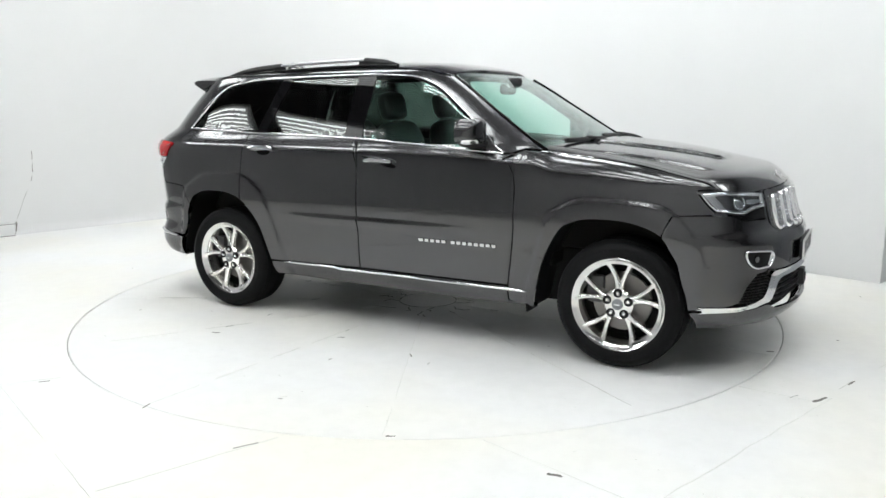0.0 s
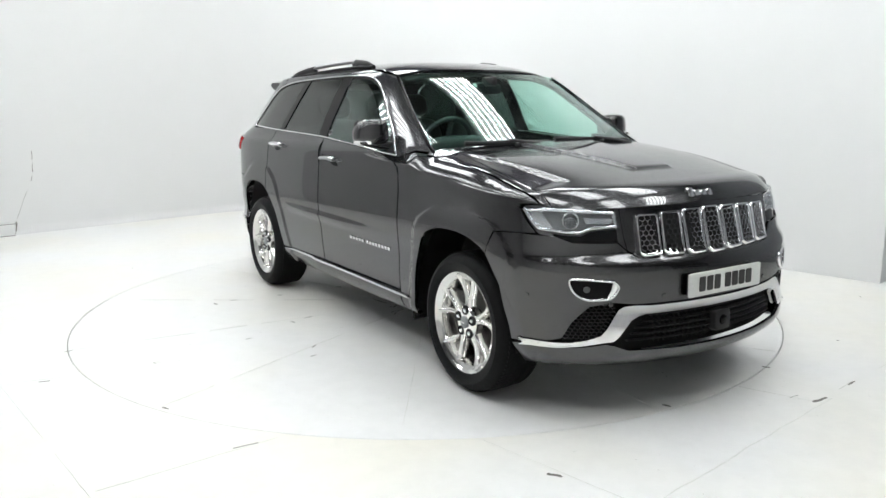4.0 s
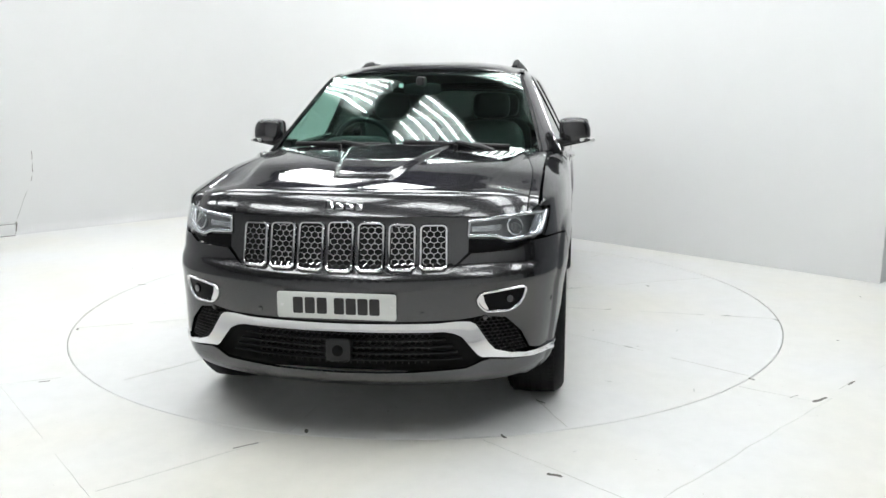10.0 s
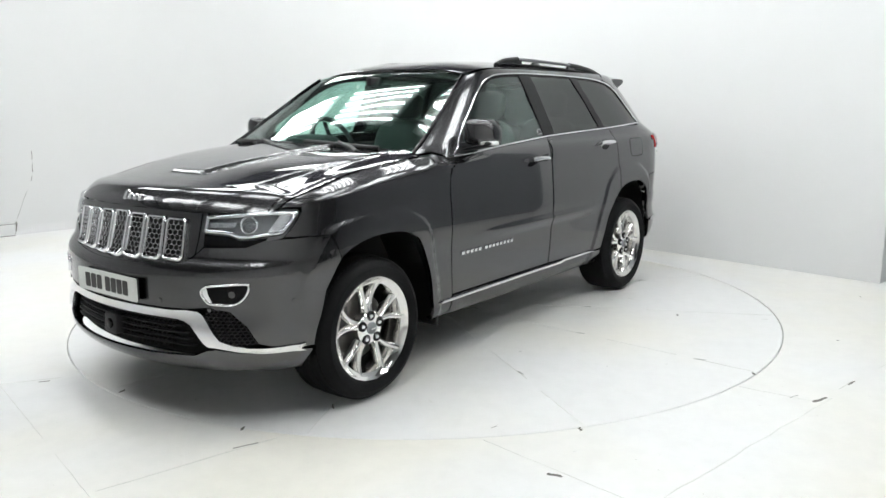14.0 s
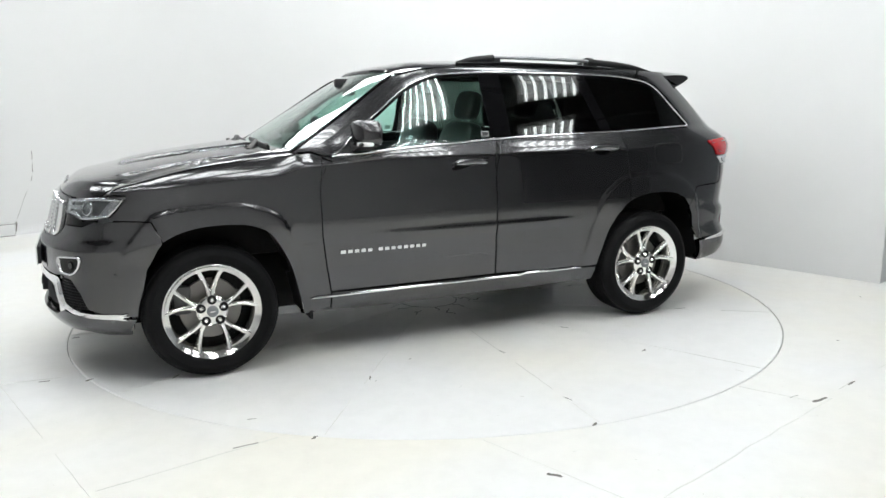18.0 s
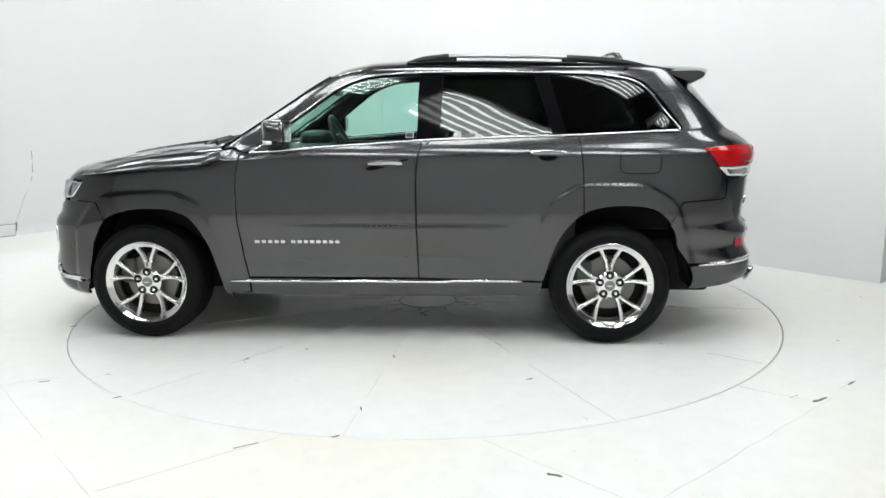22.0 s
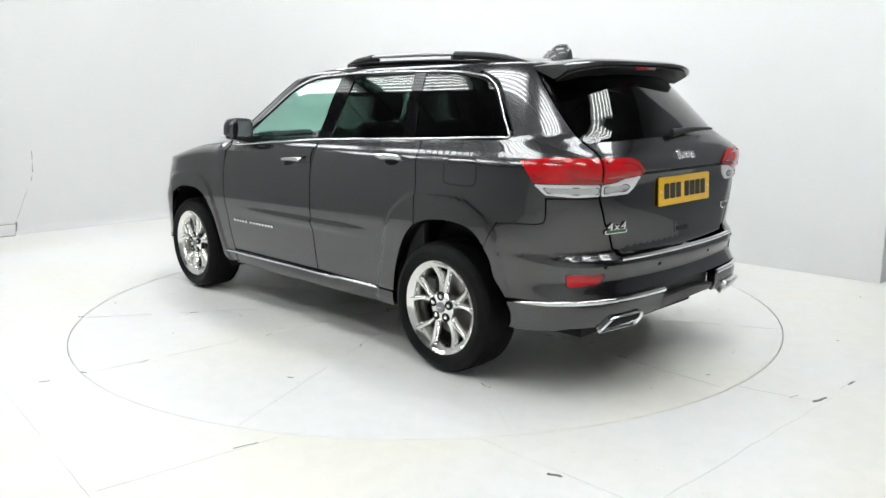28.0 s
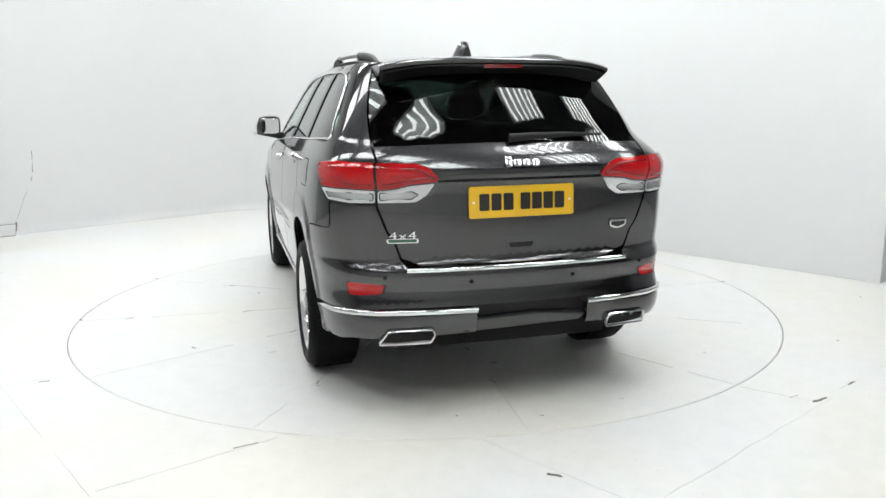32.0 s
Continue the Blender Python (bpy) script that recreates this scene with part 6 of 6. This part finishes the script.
def build_fittings():
    for sg in (1, -1):
        # roof rails: dark feet, bright bar
        y = 0.545 * sg
        zr = lambda x: roof(x, 0.545).z
        pts = [(-0.19, y, zr(-0.19) + 0.008), (-0.30, y, zr(-0.30) + 0.024), (-0.46, y, zr(-0.46) + 0.038)]
        part("rail_foot", tube_bm(catmull(pts, 5), [0.010 + 0.014 * min(1, i / 5) for i in range(11)], 10, flat=(0.8, 0.9)), PLASTIC, CAR, "black roof rail foot")
        pts = [(-1.20, y, zr(-1.20) + 0.038), (-1.42, y, zr(-1.42) + 0.035), (-1.60, y, zr(-1.6) + 0.023), (-1.76, y, zr(-1.76) + 0.006)]
        part("rail_foot", tube_bm(catmull(pts, 5), [0.024 - 0.014 * max(0, (i - 9) / 6) for i in range(16)], 10, flat=(0.8, 0.9)), PLASTIC, CAR, "black roof rail foot")
        pts = [(x, y, zr(x) + 0.042) for x in np.linspace(-0.40, -1.26, 12)]
        part("roof_rail", tube_bm(pts, 0.016, 12, flat=(1.0, 0.7)), SATIN, CAR, "satin grey roof rail bar")
        part("rail_base", tube_bm([(x, y, zr(x) + 0.006) for x in np.linspace(-0.2, -1.74, 16)], 0.016, 8, flat=(1.3, 0.5)), PLASTIC, CAR)
        for x in (-0.46, -1.22):
            part("rail_post", box_bm(0.10, 0.026, 0.05, (x, y, zr(x) + 0.022), 0.008), PLASTIC, CAR)
        # door mirror
        part("mirror_housing", tapered(blob_bm(0.135, 0.188, 0.150, (0, 0, 0), 0.45, 32, 20), sg), PAINT, CAR, "grey mirror housing").location = (0.572, sg * 0.974, 1.308)
        foot = [(0.80, 1.238), (0.86, 1.240), (1.045, 1.246), (1.066, 1.240), (1.064, 1.230), (1.040, 1.222), (0.95, 1.203), (0.88, 1.187), (0.80, 1.178)]
        part("mirror_foot", joined([prism([(y - 0.80, z) for y, z in foot], 0.11, Matrix(((0, 0, 1, 0.525), (sg, 0, 0, sg * 0.80), (0, 1, 0, 0), (0, 0, 0, 1))), 0.012)]), PLASTIC, CAR, "black mirror arm and underside")
        part("indicator", blob_bm(0.105, 0.050, 0.024, (0, 0, 0), 0.5, 16, 8, Matrix.Rotation(radians(-62 * sg), 4, "Z")), STICKER, CAR, "white indicator strip on the mirror").location = (0.600, sg * 1.042, 1.250)
        part("mirror_rim", blob_bm(0.012, 0.172, 0.136, (0, 0, 0), 0.4, 24, 12, Matrix.Rotation(radians(-10 * sg), 4, "Z")), PLASTIC, CAR).location = (0.507, sg * 0.972, 1.308)
        part("mirror_glass", blob_bm(0.006, 0.152, 0.116, (0, 0, 0), 0.3, 24, 12, Matrix.Rotation(radians(-7 * sg), 4, "Z")), MIRROR, CAR, "mirror glass").location = (0.500, sg * 0.970, 1.308)
        # door handles
        for x, z in ((-0.095, 1.100), (-1.065, 1.153)):
            # flat black oval that paints the shaded hollow behind the handle
            rec = [(sg * (U("x", x - 0.005, z) + 0.062 * math.cos(t)), z - 0.004 + 0.034 * math.sin(t)) for t in np.linspace(0, 6.283, 24, endpoint=False)]
            panel("handle_recess_shade", rec, GLOSS_BLACK, CAR, h=0.03, off=0.0015, thick=0.004, gap=0.0, edge=0.0)
            uc = U("x", x, z)
            line = [(sg * (uc - 0.115 + 0.23 * k / 12), z + 0.006 * math.sin(math.pi * k / 12)) for k in range(13)]
            ribbon("door_handle", line, [0.022, 0.034, 0.038] + [0.040] * 7 + [0.038, 0.034, 0.020], 0.040, CHROME, CAR, off=0.002, label="chrome door handle")
            if x > -0.5:
                disc("lock_barrel", sg * (uc + 0.088), z, 0.010, CHROME, 0.030, 0.004)
        # model lettering on the front doors: plain chrome bars
        widths = [1.15, 1, 1, 1, 1, 0, 1, 1, 0.95, 1, 1, 1, 0.95, 0.95]
        total = sum(w + 0.18 if w else 0.75 for w in widths)
        length = 0.545
        x = 0.0
        for w in widths:
            if w:
                k = length / total
                xa = x * k
                cx = (0.738 - xa - w * k / 2) if sg > 0 else (0.186 + xa + w * k / 2)
                part("lettering_bar", prism(rounded(-w * k / 2 + 0.003, -0.0105, w * k / 2 - 0.003, 0.0105, 0.004, 2), 0.003, at_skin(sg * U("x", cx, 0.63), 0.63, 0.002), 0.001), CHROME, CAR)
            x += w + 0.18 if w else 0.75
        # window sticker
        m = at_skin(sg * U("x", -0.235, 1.268), 1.268, 0.0005)
        part("window_sticker", prism(rounded(-0.024, -0.017, 0.024, 0.017, 0.002, 1), 0.001, m), STICKER, CAR, "small white-edged window sticker")
        part("sticker_field", prism(rounded(-0.021, -0.014, 0.021, 0.014, 0.002, 1), 0.001, m @ Matrix.Translation((0, 0, 0.0009))), DASH, CAR)
        # washer jet
        p = hood(1.10, sg * 0.33)
        part("washer_jet", blob_bm(0.028, 0.022, 0.020, (p.x + 0.03, p.y, p.z + 0.009), 0.6, 10, 6), PLASTIC, CAR, "black washer jet")
        part("mud_flap", box_bm(0.015, 0.16, 0.06, (0.905, sg * 0.82, 0.275), 0.005), VOID, CAR)
    # shark fin aerial
    bm = bmesh.new()
    rows = []
    for i in range(9):
        t = i / 8
        x = -1.43 - 0.20 * t
        h = 0.085 * math.sin(min(1, t * 1.45) * math.pi / 2) ** 0.9 * (1 - 0.35 * smooth01(0.85, 1.0, t))
        w = 0.042 * (0.45 + 0.55 * math.sin(math.pi * min(1, 0.15 + t * 0.75)))
        z = roof(x, 0.03).z
        rows.append([bm.verts.new((x, 0.03 + w * q, z + h * (1 - abs(q) ** 3.0) - 0.002)) for q in (-1, -0.85, -0.5, -0.2, 0, 0.2, 0.5, 0.85, 1)])
    for i in range(8):
        for k in range(8):
            bm.faces.new((rows[i][k], rows[i][k + 1], rows[i + 1][k + 1], rows[i + 1][k]))
    bm.faces.new(rows[-1])
    bmesh.ops.recalc_face_normals(bm, faces=bm.faces)
    part("aerial", bm, PAINT, CAR, "grey shark fin aerial", 40)
    # wipers on the windscreen
    for y0, y1 in ((0.62, 0.02), (-0.05, -0.62)):
        pts = []
        for k in range(9):
            y = y0 + (y1 - y0) * k / 8
            z = 1.203 + 0.010 * (1 - (y / 0.7) ** 2) + 0.016 * k / 8
            u = U("f", y, z)
            pts.append(skin(u, z) + surf_normal(skin, u, z) * 0.014)
        part("wiper_blade", tube_bm(pts, 0.013, 8, flat=(0.8, 1.1)), PLASTIC, CAR, "black wiper blade")
        arm = [pts[1] + Vector((0.09, 0, -0.03)), pts[2] + Vector((0.05, 0, -0.005)), pts[4] + Vector((0.0, 0, 0.014))]
        part("wiper_arm", tube_bm(arm, [0.022, 0.016, 0.010], 8), PLASTIC, CAR, "black wiper arm")


build_fittings()


def build_cabin():
    def seat(x, y, lean=-14):
        part("seat_cushion", blob_bm(0.52, 0.50, 0.18, (x + 0.06, y, 0.72), 0.45), CLOTH, CAR, "black leather seat cushion")
        m = Matrix.Rotation(radians(lean), 4, "Y")
        part("seat_back", blob_bm(0.17, 0.50, 0.64, (x - 0.20, y, 1.02), 0.5, 20, 14, m), CLOTH, CAR, "black leather seat back")
        part("headrest", blob_bm(0.10, 0.27, 0.19, (x - 0.30, y, 1.435), 0.55, 20, 12, m), CLOTH, CAR, "black headrest")
        for d in (-0.05, 0.05):
            part("headrest_post", tube_bm([(x - 0.27, y + d, 1.27), (x - 0.295, y + d, 1.38)], 0.006, 6), CHROME, CAR)
    for y in (0.37, -0.37):
        seat(-0.06, y)
    for y in (0.37, -0.37):
        seat(-0.95, y, -18)
    part("bench_middle", blob_bm(0.16, 0.36, 0.56, (-1.13, 0, 1.00), 0.5, 20, 12, Matrix.Rotation(radians(-18), 4, "Y")), CLOTH, CAR)
    part("centre_console", blob_bm(0.9, 0.22, 0.35, (0.15, 0, 0.78), 0.35), DASH, CAR)
    part("luggage_cover", box_bm(0.75, 1.25, 0.02, (-1.72, 0, 1.10), 0.008), DASH, CAR)
    # steering wheel on the right side
    c = Matrix.Translation((0.43, -0.37, 1.19)) @ Matrix.Rotation(radians(-66), 4, "Y")
    part("steering_wheel", tube_bm([c @ Vector((0.185 * math.cos(t), 0.185 * math.sin(t), 0)) for t in np.linspace(0, 6.283, 40, endpoint=False)], 0.016, 10, closed=True), DASH, CAR, "black steering wheel")
    part("steering_hub", blob_bm(0.13, 0.13, 0.05, (0, 0, 0), 0.6), DASH, CAR).matrix_local = c
    for a in (0, 90, 180):
        part("steering_spoke", box_bm(0.14, 0.03, 0.015, (0.11, 0, 0), 0.005, None), DASH, CAR).matrix_local = c @ Matrix.Rotation(radians(a - 90), 4, "Z")
    part("instrument_hood", blob_bm(0.22, 0.40, 0.12, (0.62, -0.37, 1.20), 0.6), DASH, CAR)
    part("dash_trim", box_bm(0.02, 1.2, 0.05, (0.46, 0, 1.04), 0.008), TAN, CAR, "warm wood dashboard strip")
    part("interior_mirror", blob_bm(0.03, 0.24, 0.075, (0.36, 0.0, 1.545), 0.5), PLASTIC, CAR, "black interior mirror")
    part("mirror_stem", box_bm(0.12, 0.05, 0.06, (0.40, 0.0, 1.59), 0.015), PLASTIC, CAR)
    part("screen_permit", box_bm(0.002, 0.028, 0.028, (0.42, -0.13, 1.565), 0.0005, Matrix.Rotation(radians(-30), 4, "Y")), STICKER, CAR)
    for sg in (1, -1):
        part("door_trim", box_bm(0.75, 0.01, 0.03, (0.15, sg * 0.80, 1.06), 0.004), TAN, CAR)
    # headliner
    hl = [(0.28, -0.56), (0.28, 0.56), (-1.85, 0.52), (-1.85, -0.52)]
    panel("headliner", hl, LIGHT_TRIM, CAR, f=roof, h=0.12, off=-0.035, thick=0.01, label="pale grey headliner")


build_cabin()


def true_height(sx, sz):
    """Brings the body, all but its wheels, to the car's true length and height."""
    size = Matrix.Diagonal((sx, 1, sz, 1))
    for o in CAR.children:
        if o.name.split(".")[0] != "wheel":
            o.data.transform(o.matrix_local.inverted() @ size @ o.matrix_local)
            for p in o.children:
                p.data.transform(p.matrix_local.inverted() @ o.matrix_local.inverted() @ size @ o.matrix_local @ p.matrix_local)


true_height(1.0, 1.012)


def motions():
    rows, table = [], []
    n = 64
    for k in range(n + 1):
        t = 32.0 * k / n
        a = TURN_0 + TURN_RATE * t
        c, s = math.cos(radians(a)), math.sin(radians(a))
        rows.append((t, pose(c * CAR_X - s * CAR_Y, s * CAR_X + c * CAR_Y, 0.0, 0, 0, a)))
        table.append((t, pose(0, 0, 0, 0, 0, TURN_RATE * t)))
    walk(CAR, rows)
    walk(TABLE, table)


motions()
